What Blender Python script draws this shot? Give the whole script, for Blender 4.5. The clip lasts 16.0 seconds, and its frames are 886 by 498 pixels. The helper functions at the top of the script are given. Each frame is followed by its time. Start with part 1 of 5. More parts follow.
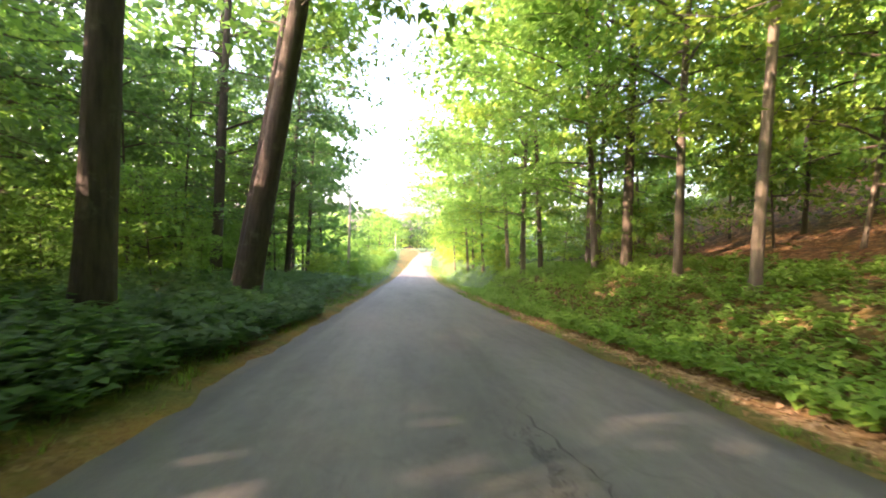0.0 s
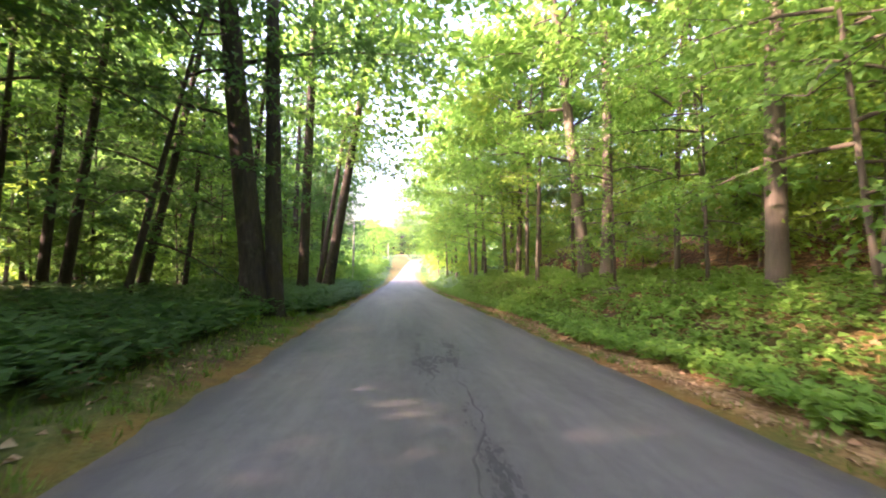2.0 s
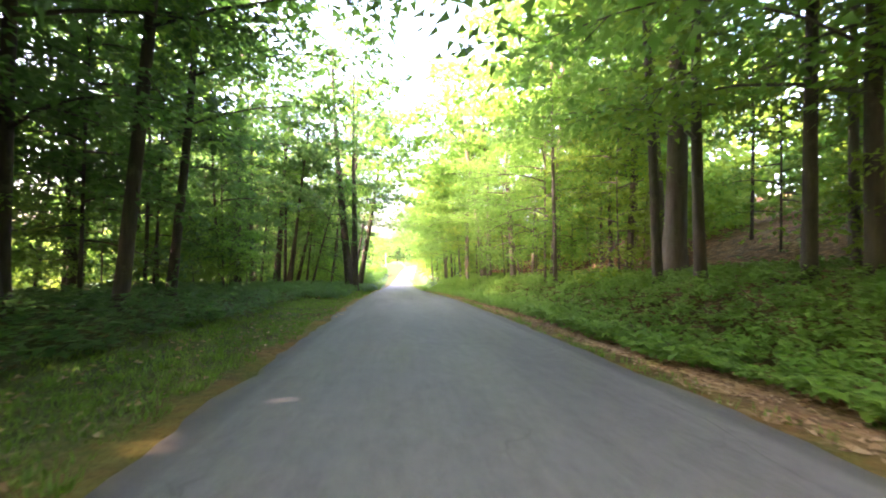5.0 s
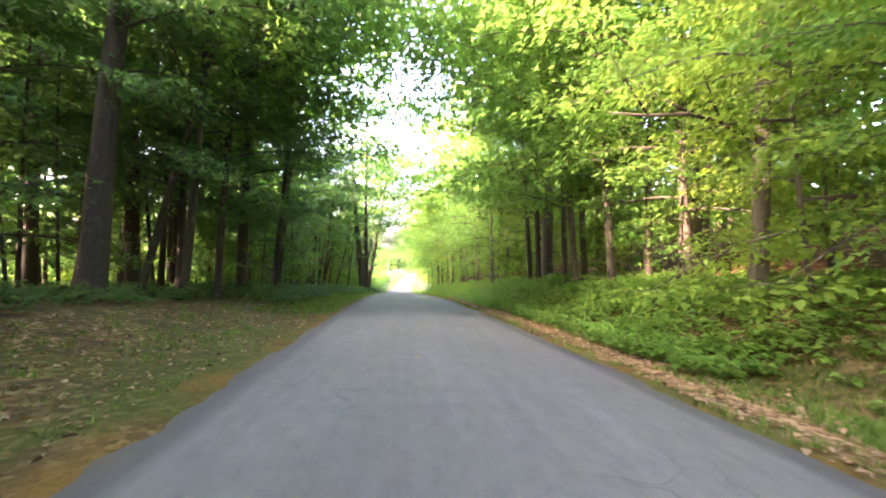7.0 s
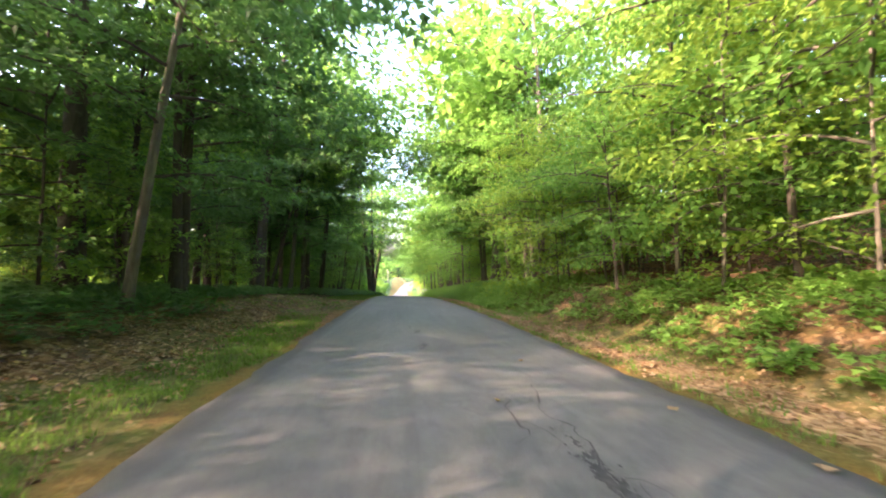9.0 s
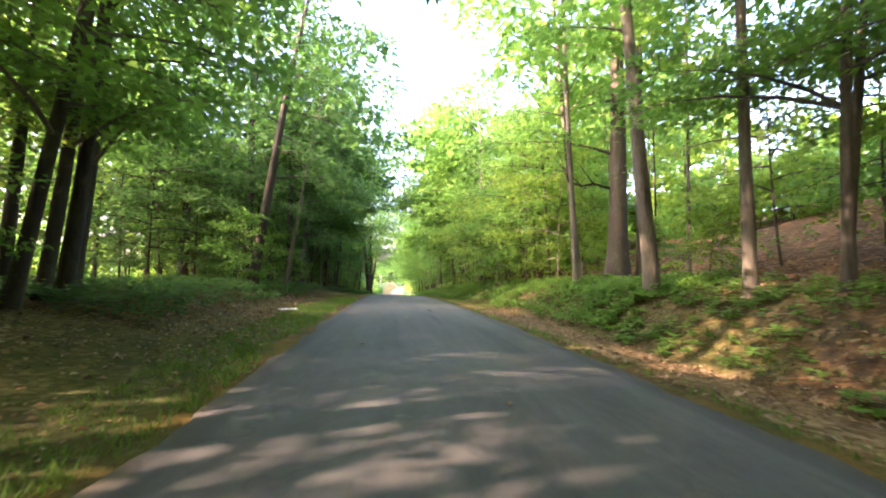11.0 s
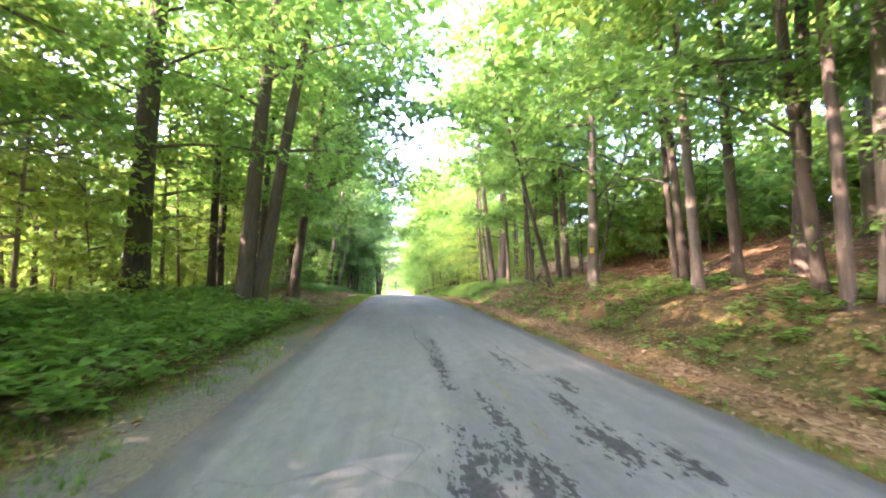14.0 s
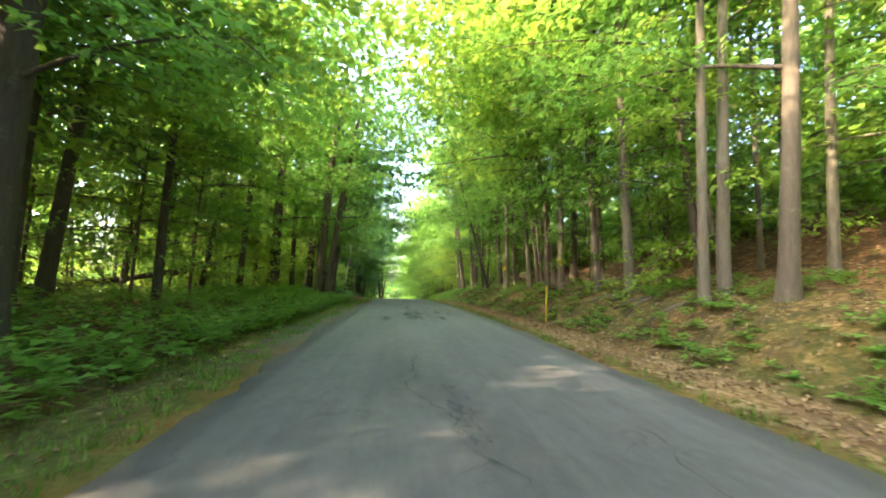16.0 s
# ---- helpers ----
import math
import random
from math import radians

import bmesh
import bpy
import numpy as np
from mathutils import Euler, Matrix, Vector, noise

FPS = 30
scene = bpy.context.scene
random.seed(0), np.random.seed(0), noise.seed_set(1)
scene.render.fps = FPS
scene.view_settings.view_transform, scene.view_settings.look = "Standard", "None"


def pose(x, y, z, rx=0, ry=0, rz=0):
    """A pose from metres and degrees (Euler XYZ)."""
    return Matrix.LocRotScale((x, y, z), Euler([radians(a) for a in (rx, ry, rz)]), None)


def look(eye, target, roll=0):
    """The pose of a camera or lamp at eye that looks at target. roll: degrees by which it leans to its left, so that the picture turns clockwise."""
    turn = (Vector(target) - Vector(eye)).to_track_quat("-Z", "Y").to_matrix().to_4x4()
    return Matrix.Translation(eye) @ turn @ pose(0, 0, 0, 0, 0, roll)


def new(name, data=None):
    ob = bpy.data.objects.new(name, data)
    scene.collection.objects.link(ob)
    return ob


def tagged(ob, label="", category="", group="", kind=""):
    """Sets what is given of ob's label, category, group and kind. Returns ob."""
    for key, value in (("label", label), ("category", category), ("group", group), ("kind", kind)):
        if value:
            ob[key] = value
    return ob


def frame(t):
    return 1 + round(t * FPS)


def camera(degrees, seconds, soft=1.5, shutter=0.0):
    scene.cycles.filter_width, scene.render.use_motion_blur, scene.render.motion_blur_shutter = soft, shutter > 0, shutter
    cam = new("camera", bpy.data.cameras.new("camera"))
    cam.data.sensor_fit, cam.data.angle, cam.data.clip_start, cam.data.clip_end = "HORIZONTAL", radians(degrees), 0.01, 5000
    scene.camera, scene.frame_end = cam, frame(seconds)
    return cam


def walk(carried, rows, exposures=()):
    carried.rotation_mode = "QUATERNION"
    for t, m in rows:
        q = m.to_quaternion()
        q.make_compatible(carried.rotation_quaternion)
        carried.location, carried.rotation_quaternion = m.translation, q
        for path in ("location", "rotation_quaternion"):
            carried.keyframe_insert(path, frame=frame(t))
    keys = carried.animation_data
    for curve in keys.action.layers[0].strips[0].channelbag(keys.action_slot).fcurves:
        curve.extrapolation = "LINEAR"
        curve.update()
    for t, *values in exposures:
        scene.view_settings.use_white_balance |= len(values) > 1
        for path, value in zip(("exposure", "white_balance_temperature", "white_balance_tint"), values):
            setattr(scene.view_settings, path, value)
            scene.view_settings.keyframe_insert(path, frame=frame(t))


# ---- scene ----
cam = camera(96.0, 16.0, soft=1.9, shutter=0.14)
PATH = [
    (0, (-0.119, 10.977, 0.349), (0.757, 20.934, 0.027), 1.77),
    (0.5, (-0.121, 7.861, 0.673), (0.822, 17.812, 0.379), 1.68),
    (1, (-0.101, 4.799, 0.965), (0.896, 14.746, 0.745), 1.21),
    (1.5, (-0.077, 1.689, 1.236), (0.952, 11.634, 1.043), 1.17),
    (2, (-0.075, -1.456, 1.441), (1.001, 8.484, 1.261), 1.13),
    (2.5, (-0.075, -4.804, 1.699), (1.044, 5.132, 1.511), 0.63),
    (3, (-0.108, -8.043, 1.928), (1.060, 1.887, 1.794), 0.90),
    (3.5, (-0.146, -11.274, 2.160), (1.003, -1.342, 1.997), 0.73),
    (4, (-0.200, -14.518, 2.390), (0.964, -4.587, 2.255), 0.29),
    (6.5, (-0.344, -30.707, 3.210), (0.842, -20.778, 3.330), 0.79),
    (7, (-0.120, -33.161, 3.329), (1.018, -23.227, 3.501), 0.76),
    (7.5, (0.029, -36.339, 3.486), (1.144, -26.405, 3.758), 0.04),
    (8, (0.004, -39.670, 3.579), (1.119, -29.738, 3.900), -0.20),
    (8.5, (-0.053, -43.057, 3.680), (1.093, -33.129, 4.024), -0.01),
    (9, (-0.135, -46.466, 3.784), (1.024, -36.540, 4.139), -0.37),
    (9.5, (-0.222, -49.937, 3.856), (0.935, -40.012, 4.273), 0.19),
    (12, (-0.359, -66.370, 4.053), (1.051, -56.485, 4.594), 0.30),
    (12.5, (-0.331, -69.482, 4.043), (1.003, -59.588, 4.629), -0.25),
    (13, (-0.309, -72.710, 4.060), (1.017, -62.818, 4.691), -0.31),
    (13.5, (-0.316, -76.055, 4.021), (0.990, -66.165, 4.709), -0.47),
    (14, (-0.335, -79.314, 4.065), (0.881, -69.413, 4.760), -0.32),
    (14.5, (-0.329, -82.570, 3.970), (0.801, -72.664, 4.733), -0.29),
    (15, (-0.310, -85.905, 3.859), (0.733, -75.994, 4.682), -0.25),
    (15.5, (-0.277, -89.189, 3.799), (0.823, -79.289, 4.687), -0.49),
    (16, (-0.241, -92.364, 3.695), (0.950, -82.482, 4.662), -0.10),
]
walk(cam, [(t, look(eye, target, roll)) for t, eye, target, roll in PATH], exposures=[(t, 3.45 + e, k, tint) for t, e, k, tint in (
    (0.0, 0.3, 6800, 34), (1.5, 0.38, 6450, 42), (2.5, 0.45, 6450, 44), (3.5, 0.7, 6600, 41), (4.0, 0.85, 6600, 39), (6.5, 1.05, 6500, 40), (8.0, 0.75, 6500, 38), (8.8, 0.3, 6300, 30), (9.5, 0.15, 6400, 28),
    (12.0, 0.45, 6000, 37), (13.0, 0.92, 5850, 43), (13.5, 1.08, 5800, 44), (14.2, 1.22, 5800, 47), (15.2, 0.93, 6600, 31), (16.0, 0.3, 6500, 13))])

# ---- world and sun ----
world = bpy.data.worlds.new("sky")
scene.world = world
world.use_nodes = True
SUN_ELEV, SUN_AZ = radians(27), radians(255)      # azimuth clockwise from +y
wn = world.node_tree.nodes
sky = wn.new("ShaderNodeTexSky")
sky.sky_type, sky.sun_disc = "NISHITA", False
sky.sun_elevation, sky.sun_rotation = SUN_ELEV, SUN_AZ
sky.dust_density, sky.altitude = 6.0, 100
wn["Background"].inputs["Strength"].default_value = 0.15
world.node_tree.links.new(sky.outputs[0], wn["Background"].inputs["Color"])
sun = new("sun", bpy.data.lights.new("sun", "SUN"))
sun.data.energy, sun.data.angle, sun.data.color = 2.4, radians(0.7), (1.0, 0.78, 0.52)
sdir = Vector((math.sin(SUN_AZ) * math.cos(SUN_ELEV), math.cos(SUN_AZ) * math.cos(SUN_ELEV), math.sin(SUN_ELEV)))
sun.matrix_world = look(sdir * 60, (0, 0, 0))

# ---- materials ----
def nodes_of(name):
    m = bpy.data.materials.new(name)
    m.use_nodes = True
    t = m.node_tree
    return m, t.nodes, t.links, t.nodes["Principled BSDF"]


def noise_node(n, l, vec, scale, detail=4.0, rough=0.55):
    t = n.new("ShaderNodeTexNoise")
    t.inputs["Scale"].default_value, t.inputs["Detail"].default_value, t.inputs["Roughness"].default_value = scale, detail, rough
    if vec:
        l.new(vec, t.inputs["Vector"])
    return t.outputs["Fac"]


def ramp(n, l, fac, stops):
    r = n.new("ShaderNodeValToRGB")
    e = r.color_ramp.elements
    e[0].position, e[0].color = stops[0][0], (*stops[0][1], 1)
    e[1].position, e[1].color = stops[-1][0], (*stops[-1][1], 1)
    for p, c in stops[1:-1]:
        e.new(p).color = (*c, 1)
    l.new(fac, r.inputs["Fac"])
    return r.outputs["Color"]


def mix(n, l, fac, a, b, kind="MIX"):
    m = n.new("ShaderNodeMix")
    m.data_type, m.blend_type = "RGBA", kind
    for v, i in ((fac, 0), (a, 6), (b, 7)):
        if isinstance(v, (int, float)):
            m.inputs[i].default_value = v
        elif isinstance(v, tuple):
            m.inputs[i].default_value = (*v, 1)
        else:
            l.new(v, m.inputs[i])
    return m.outputs[2]


def maths(n, l, op, a, b=None, clamp=False):
    m = n.new("ShaderNodeMath")
    m.operation, m.use_clamp = op, clamp
    for i, v in enumerate((a, b)):
        if v is None:
            continue
        if isinstance(v, (int, float)):
            m.inputs[i].default_value = v
        else:
            l.new(v, m.inputs[i])
    return m.outputs[0]


def bump(n, l, bsdf, height, strength, distance):
    b = n.new("ShaderNodeBump")
    b.inputs["Strength"].default_value, b.inputs["Distance"].default_value = strength, distance
    l.new(height, b.inputs["Height"])
    l.new(b.outputs[0], bsdf.inputs["Normal"])


def position(n):
    return n.new("ShaderNodeNewGeometry").outputs["Position"]


def scaled(n, l, vec, s):
    m = n.new("ShaderNodeMapping")
    m.inputs["Scale"].default_value = s
    l.new(vec, m.inputs["Vector"])
    return m.outputs[0]


def leaf_material(name, dark, mid, light, glow, share=0.42):
    """A leaf: matt upper side, some gloss, and light that comes through it."""
    m, n, l, b = nodes_of(name)
    geo, info = n.new("ShaderNodeNewGeometry"), n.new("ShaderNodeObjectInfo")
    big = noise_node(n, l, geo.outputs["Position"], 0.55, 2)
    f = maths(n, l, "ADD", maths(n, l, "MULTIPLY", geo.outputs["Random Per Island"], 0.45), maths(n, l, "MULTIPLY", big, 0.42))
    f = maths(n, l, "ADD", f, maths(n, l, "MULTIPLY", info.outputs["Random"], 0.22), True)
    col = ramp(n, l, f, [(0.12, dark), (0.5, mid), (0.95, light)])
    l.new(col, b.inputs["Base Color"])
    b.inputs["Roughness"].default_value = 0.62
    b.inputs["Specular IOR Level"].default_value = 0.3
    tr = n.new("ShaderNodeBsdfTranslucent")
    l.new(mix(n, l, f, tuple(g * 0.6 for g in glow), glow), tr.inputs["Color"])
    ms = n.new("ShaderNodeMixShader")
    ms.inputs[0].default_value = share
    l.new(b.outputs[0], ms.inputs[1]), l.new(tr.outputs[0], ms.inputs[2])
    l.new(ms.outputs[0], n["Material Output"].inputs["Surface"])
    return m


def bark_material(name, dark, light, moss=0.0):
    m, n, l, b = nodes_of(name)
    tc = n.new("ShaderNodeTexCoord").outputs["Object"]
    v = scaled(n, l, tc, (1, 1, 0.16))
    ridges = noise_node(n, l, v, 16, 5, 0.65)
    big = noise_node(n, l, tc, 0.9, 3)
    rnd = n.new("ShaderNodeObjectInfo").outputs["Random"]
    col = ramp(n, l, maths(n, l, "ADD", maths(n, l, "MULTIPLY", ridges, 0.75), maths(n, l, "MULTIPLY", big, 0.3)), [(0.3, dark), (0.72, light)])
    col = mix(n, l, maths(n, l, "MULTIPLY", rnd, 0.5), col, tuple(0.5 * (d + e) for d, e in zip(dark, light)))
    lichen = ramp(n, l, noise_node(n, l, tc, 3.2, 5, 0.7), [(0.56, (0, 0, 0)), (0.68, (1, 1, 1))])
    col = mix(n, l, maths(n, l, "MULTIPLY", lichen, 0.35 + moss), col, (0.16, 0.17, 0.11))
    l.new(col, b.inputs["Base Color"])
    b.inputs["Roughness"].default_value = 0.9
    bump(n, l, b, ridges, 0.9, 0.03)
    return m


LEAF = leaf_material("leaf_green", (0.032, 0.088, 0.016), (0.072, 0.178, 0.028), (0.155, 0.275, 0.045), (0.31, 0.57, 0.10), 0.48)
# cool green, darkened: shade of the left wood is put into its colour
LEAF_COOL_SHADE = leaf_material("leaf_bluegreen_shade", (0.020, 0.058, 0.017), (0.040, 0.104, 0.030), (0.080, 0.160, 0.045), (0.19, 0.40, 0.09), 0.40)
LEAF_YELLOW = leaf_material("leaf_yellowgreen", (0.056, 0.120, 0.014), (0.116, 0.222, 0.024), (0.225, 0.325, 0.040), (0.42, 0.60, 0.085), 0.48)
HERB = leaf_material("herb_leaf", (0.046, 0.125, 0.022), (0.108, 0.240, 0.038), (0.205, 0.335, 0.058), (0.34, 0.56, 0.09), 0.36)
GRASS = leaf_material("grass_blade", (0.040, 0.105, 0.012), (0.085, 0.185, 0.023), (0.165, 0.255, 0.040), (0.25, 0.40, 0.055), 0.34)
DRY = leaf_material("dry_leaf", (0.120, 0.064, 0.028), (0.300, 0.185, 0.096), (0.520, 0.370, 0.230), (0.34, 0.20, 0.09), 0.15)
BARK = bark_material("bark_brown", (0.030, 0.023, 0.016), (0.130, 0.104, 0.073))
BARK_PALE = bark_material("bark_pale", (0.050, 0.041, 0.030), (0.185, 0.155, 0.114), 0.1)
# dark bark; on the left trunks its tone also stands in for shade
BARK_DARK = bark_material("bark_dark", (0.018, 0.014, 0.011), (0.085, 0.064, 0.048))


def asphalt_material():
    m, n, l, b = nodes_of("asphalt")
    p = position(n)
    sep = n.new("ShaderNodeSeparateXYZ")
    l.new(p, sep.inputs[0])
    grain = noise_node(n, l, p, 190, 2, 0.8)
    stone = n.new("ShaderNodeTexVoronoi")
    stone.inputs["Scale"].default_value = 75
    l.new(p, stone.inputs["Vector"])
    patch = noise_node(n, l, scaled(n, l, p, (1.0, 0.22, 1)), 0.8, 5, 0.6)
    base = ramp(n, l, patch, [(0.28, (0.072, 0.068, 0.066)), (0.5, (0.110, 0.104, 0.100)), (0.74, (0.158, 0.150, 0.143))])
    # stretches along the road where the asphalt colour is paler
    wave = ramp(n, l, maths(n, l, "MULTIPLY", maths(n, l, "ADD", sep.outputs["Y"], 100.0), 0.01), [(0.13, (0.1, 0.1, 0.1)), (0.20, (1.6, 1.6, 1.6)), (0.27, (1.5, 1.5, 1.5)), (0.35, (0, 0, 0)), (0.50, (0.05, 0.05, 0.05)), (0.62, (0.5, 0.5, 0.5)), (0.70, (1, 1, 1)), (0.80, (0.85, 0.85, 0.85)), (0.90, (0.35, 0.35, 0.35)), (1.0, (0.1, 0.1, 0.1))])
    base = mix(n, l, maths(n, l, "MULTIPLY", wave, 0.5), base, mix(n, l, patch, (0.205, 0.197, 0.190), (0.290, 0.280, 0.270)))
    # paler wheel tracks along the road
    tracks = noise_node(n, l, scaled(n, l, p, (1, 0.015, 0)), 1.1, 2)
    base = mix(n, l, maths(n, l, "MULTIPLY", ramp(n, l, tracks, [(0.42, (0, 0, 0)), (0.62, (1, 1, 1))]), 0.35), base, (0.162, 0.155, 0.150))
    col = mix(n, l, 0.5, base, ramp(n, l, grain, [(0.3, (0.25, 0.25, 0.25)), (0.7, (1.5, 1.5, 1.5))]), "MULTIPLY")
    blot = noise_node(n, l, scaled(n, l, p, (1, 0.5, 1)), 7.0, 5, 0.7)
    col = mix(n, l, 0.34, col, ramp(n, l, blot, [(0.3, (0.45, 0.45, 0.45)), (0.55, (1, 1, 1)), (0.75, (1.35, 1.34, 1.32))]), "MULTIPLY")
    streak = noise_node(n, l, scaled(n, l, p, (5.0, 0.12, 1)), 1.3, 4, 0.65)
    col = mix(n, l, 0.20, col, ramp(n, l, streak, [(0.32, (0.55, 0.55, 0.56)), (0.6, (1.1, 1.1, 1.1))]), "MULTIPLY")
    specks = ramp(n, l, stone.outputs["Distance"], [(0.05, (1, 1, 1)), (0.16, (0, 0, 0))])
    col = mix(n, l, maths(n, l, "MULTIPLY", specks, 0.2), col, (0.3, 0.28, 0.26))
    # hairline cracks in the old surface
    warp = n.new("ShaderNodeVectorMath")
    warp.operation = "ADD"
    wn2 = n.new("ShaderNodeTexNoise")
    wn2.inputs["Scale"].default_value = 1.6
    l.new(p, wn2.inputs["Vector"]), l.new(p, warp.inputs[0]), l.new(wn2.outputs["Color"], warp.inputs[1])
    vor = n.new("ShaderNodeTexVoronoi")
    vor.feature = "DISTANCE_TO_EDGE"
    vor.inputs["Scale"].default_value = 0.62
    l.new(warp.outputs[0], vor.inputs["Vector"])
    hair = ramp(n, l, vor.outputs["Distance"], [(0.004, (1, 1, 1)), (0.012, (0, 0, 0))])
    hair = mix(n, l, ramp(n, l, noise_node(n, l, p, 0.5, 2), [(0.5, (0, 0, 0)), (0.62, (1, 1, 1))]), (0, 0, 0), hair)
    col = mix(n, l, maths(n, l, "MULTIPLY", hair, 0.3), col, (0.03, 0.03, 0.03))
    # newer dark fringe and then dust, needles and soil along both edges
    off = maths(n, l, "ABSOLUTE", maths(n, l, "SUBTRACT", sep.outputs["X"], 0.55))
    fringe = ramp(n, l, maths(n, l, "MULTIPLY", maths(n, l, "ADD", off, maths(n, l, "MULTIPLY", patch, 0.35)), 0.25), [(0.595, (0, 0, 0)), (0.63, (1, 1, 1))])
    col = mix(n, l, maths(n, l, "MULTIPLY", fringe, 0.5), col, (0.05, 0.048, 0.050))
    edge = maths(n, l, "ADD", off, maths(n, l, "MULTIPLY", noise_node(n, l, p, 2.2, 5, 0.7), 0.7))
    soil = ramp(n, l, maths(n, l, "MULTIPLY", edge, 0.25), [(0.70, (0, 0, 0)), (0.80, (1, 1, 1))])
    col = mix(n, l, maths(n, l, "MULTIPLY", soil, 0.7), col, mix(n, l, patch, (0.11, 0.085, 0.055), (0.24, 0.16, 0.08)))
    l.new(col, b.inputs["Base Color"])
    b.inputs["Roughness"].default_value = 0.72
    b.inputs["Specular IOR Level"].default_value = 0.35
    bump(n, l, b, maths(n, l, "ADD", grain, stone.outputs["Distance"]), 0.5, 0.006)
    return m


def ground_material():
    """Forest soil under leaf litter, with grass and moss near the road."""
    m, n, l, b = nodes_of("forest_ground")
    p = position(n)
    sep = n.new("ShaderNodeSeparateXYZ")
    l.new(p, sep.inputs[0])
    x = sep.outputs["X"]
    big, mid, fine = noise_node(n, l, p, 0.35, 4), noise_node(n, l, p, 2.4, 5, 0.65), noise_node(n, l, p, 26, 4, 0.7)
    vor = n.new("ShaderNodeTexVoronoi")
    vor.inputs["Scale"].default_value = 13
    l.new(p, vor.inputs["Vector"])
    shade = n.new("ShaderNodeSeparateColor")
    l.new(vor.outputs["Color"], shade.inputs[0])
    litter = ramp(n, l, shade.outputs[0], [(0.0, (0.060, 0.030, 0.014)), (0.45, (0.170, 0.084, 0.036)), (0.8, (0.280, 0.150, 0.070)), (1.0, (0.40, 0.26, 0.15))])
    soil = ramp(n, l, fine, [(0.3, (0.035, 0.024, 0.014)), (0.7, (0.105, 0.070, 0.040))])
    col = mix(n, l, ramp(n, l, mid, [(0.38, (0, 0, 0)), (0.55, (1, 1, 1))]), soil, litter)
    green = ramp(n, l, fine, [(0.3, (0.028, 0.055, 0.010)), (0.7, (0.090, 0.125, 0.024))])
    # grass and moss: strong by the road, thinning out under the trees; hillside stays brown
    off = maths(n, l, "ABSOLUTE", maths(n, l, "SUBTRACT", x, 0.55))
    near = maths(n, l, "SUBTRACT", 1.1, maths(n, l, "MULTIPLY", off, 0.11), True)
    g = maths(n, l, "MULTIPLY", near, ramp(n, l, maths(n, l, "ADD", maths(n, l, "MULTIPLY", big, 0.6), maths(n, l, "MULTIPLY", mid, 0.4)), [(0.40, (0, 0, 0)), (0.52, (1, 1, 1))]))
    col = mix(n, l, g, col, green)
    moss = maths(n, l, "MULTIPLY", ramp(n, l, maths(n, l, "MULTIPLY", x, -0.1), [(0.24, (0, 0, 0)), (0.34, (1, 1, 1))]), ramp(n, l, maths(n, l, "MULTIPLY", maths(n, l, "ADD", sep.outputs["Y"], 100.0), 0.01), [(0.74, (0, 0, 0)), (0.84, (0.75, 0.75, 0.75))]))
    col = mix(n, l, moss, col, ramp(n, l, fine, [(0.3, (0.020, 0.042, 0.010)), (0.7, (0.060, 0.092, 0.022))]))
    meadow = ramp(n, l, maths(n, l, "MULTIPLY", sep.outputs["Y"], 0.01), [(0.28, (0, 0, 0)), (0.42, (1, 1, 1))])
    col = mix(n, l, meadow, col, ramp(n, l, mid, [(0.3, (0.030, 0.070, 0.026)), (0.7, (0.065, 0.115, 0.042))]))
    # pale drift of dry leaves along the foot of the bank
    foot = maths(n, l, "ADD", x, maths(n, l, "MULTIPLY", maths(n, l, "SUBTRACT", mid, 0.5), 1.4))
    drift = ramp(n, l, maths(n, l, "MULTIPLY", foot, 0.1), [(0.345, (0, 0, 0)), (0.37, (1, 1, 1)), (0.46, (1, 1, 1)), (0.52, (0, 0, 0))])
    col = mix(n, l, maths(n, l, "MULTIPLY", drift, ramp(n, l, big, [(0.36, (0.25, 0.25, 0.25)), (0.56, (0.9, 0.9, 0.9))])), col, ramp(n, l, shade.outputs[1], [(0.0, (0.13, 0.065, 0.028)), (0.5, (0.33, 0.185, 0.090)), (1.0, (0.50, 0.33, 0.19))]))
    # bare gravel shoulder on the level side
    shoulder = maths(n, l, "MULTIPLY", ramp(n, l, maths(n, l, "MULTIPLY", maths(n, l, "ADD", x, maths(n, l, "MULTIPLY", mid, 0.6)), -0.1), [(0.10, (0, 0, 0)), (0.13, (1, 1, 1)), (0.235, (1, 1, 1)), (0.27, (0, 0, 0))]), ramp(n, l, maths(n, l, "MULTIPLY", maths(n, l, "ADD", sep.outputs["Y"], 100.0), 0.01), [(0.13, (0, 0, 0)), (0.18, (1, 1, 1)), (0.28, (1, 1, 1)), (0.33, (0, 0, 0))]))
    # ochre needles and moss in the strip at the asphalt's edge
    strip = maths(n, l, "ADD", off, maths(n, l, "MULTIPLY", maths(n, l, "SUBTRACT", mid, 0.5), 1.2))
    band = ramp(n, l, maths(n, l, "MULTIPLY", strip, 0.2), [(0.545, (1, 1, 1)), (0.625, (0, 0, 0))])
    col = mix(n, l, maths(n, l, "MULTIPLY", maths(n, l, "MULTIPLY", band, 0.8), ramp(n, l, noise_node(n, l, p, 0.9, 4, 0.65), [(0.4, (0.1, 0.1, 0.1)), (0.62, (1, 1, 1))])), col, ramp(n, l, fine, [(0.3, (0.12, 0.060, 0.016)), (0.52, (0.24, 0.125, 0.034)), (0.75, (0.15, 0.135, 0.032))]))
    col = mix(n, l, maths(n, l, "MULTIPLY", shoulder, 0.6), col, ramp(n, l, fine, [(0.3, (0.13, 0.12, 0.115)), (0.7, (0.27, 0.255, 0.245))]))
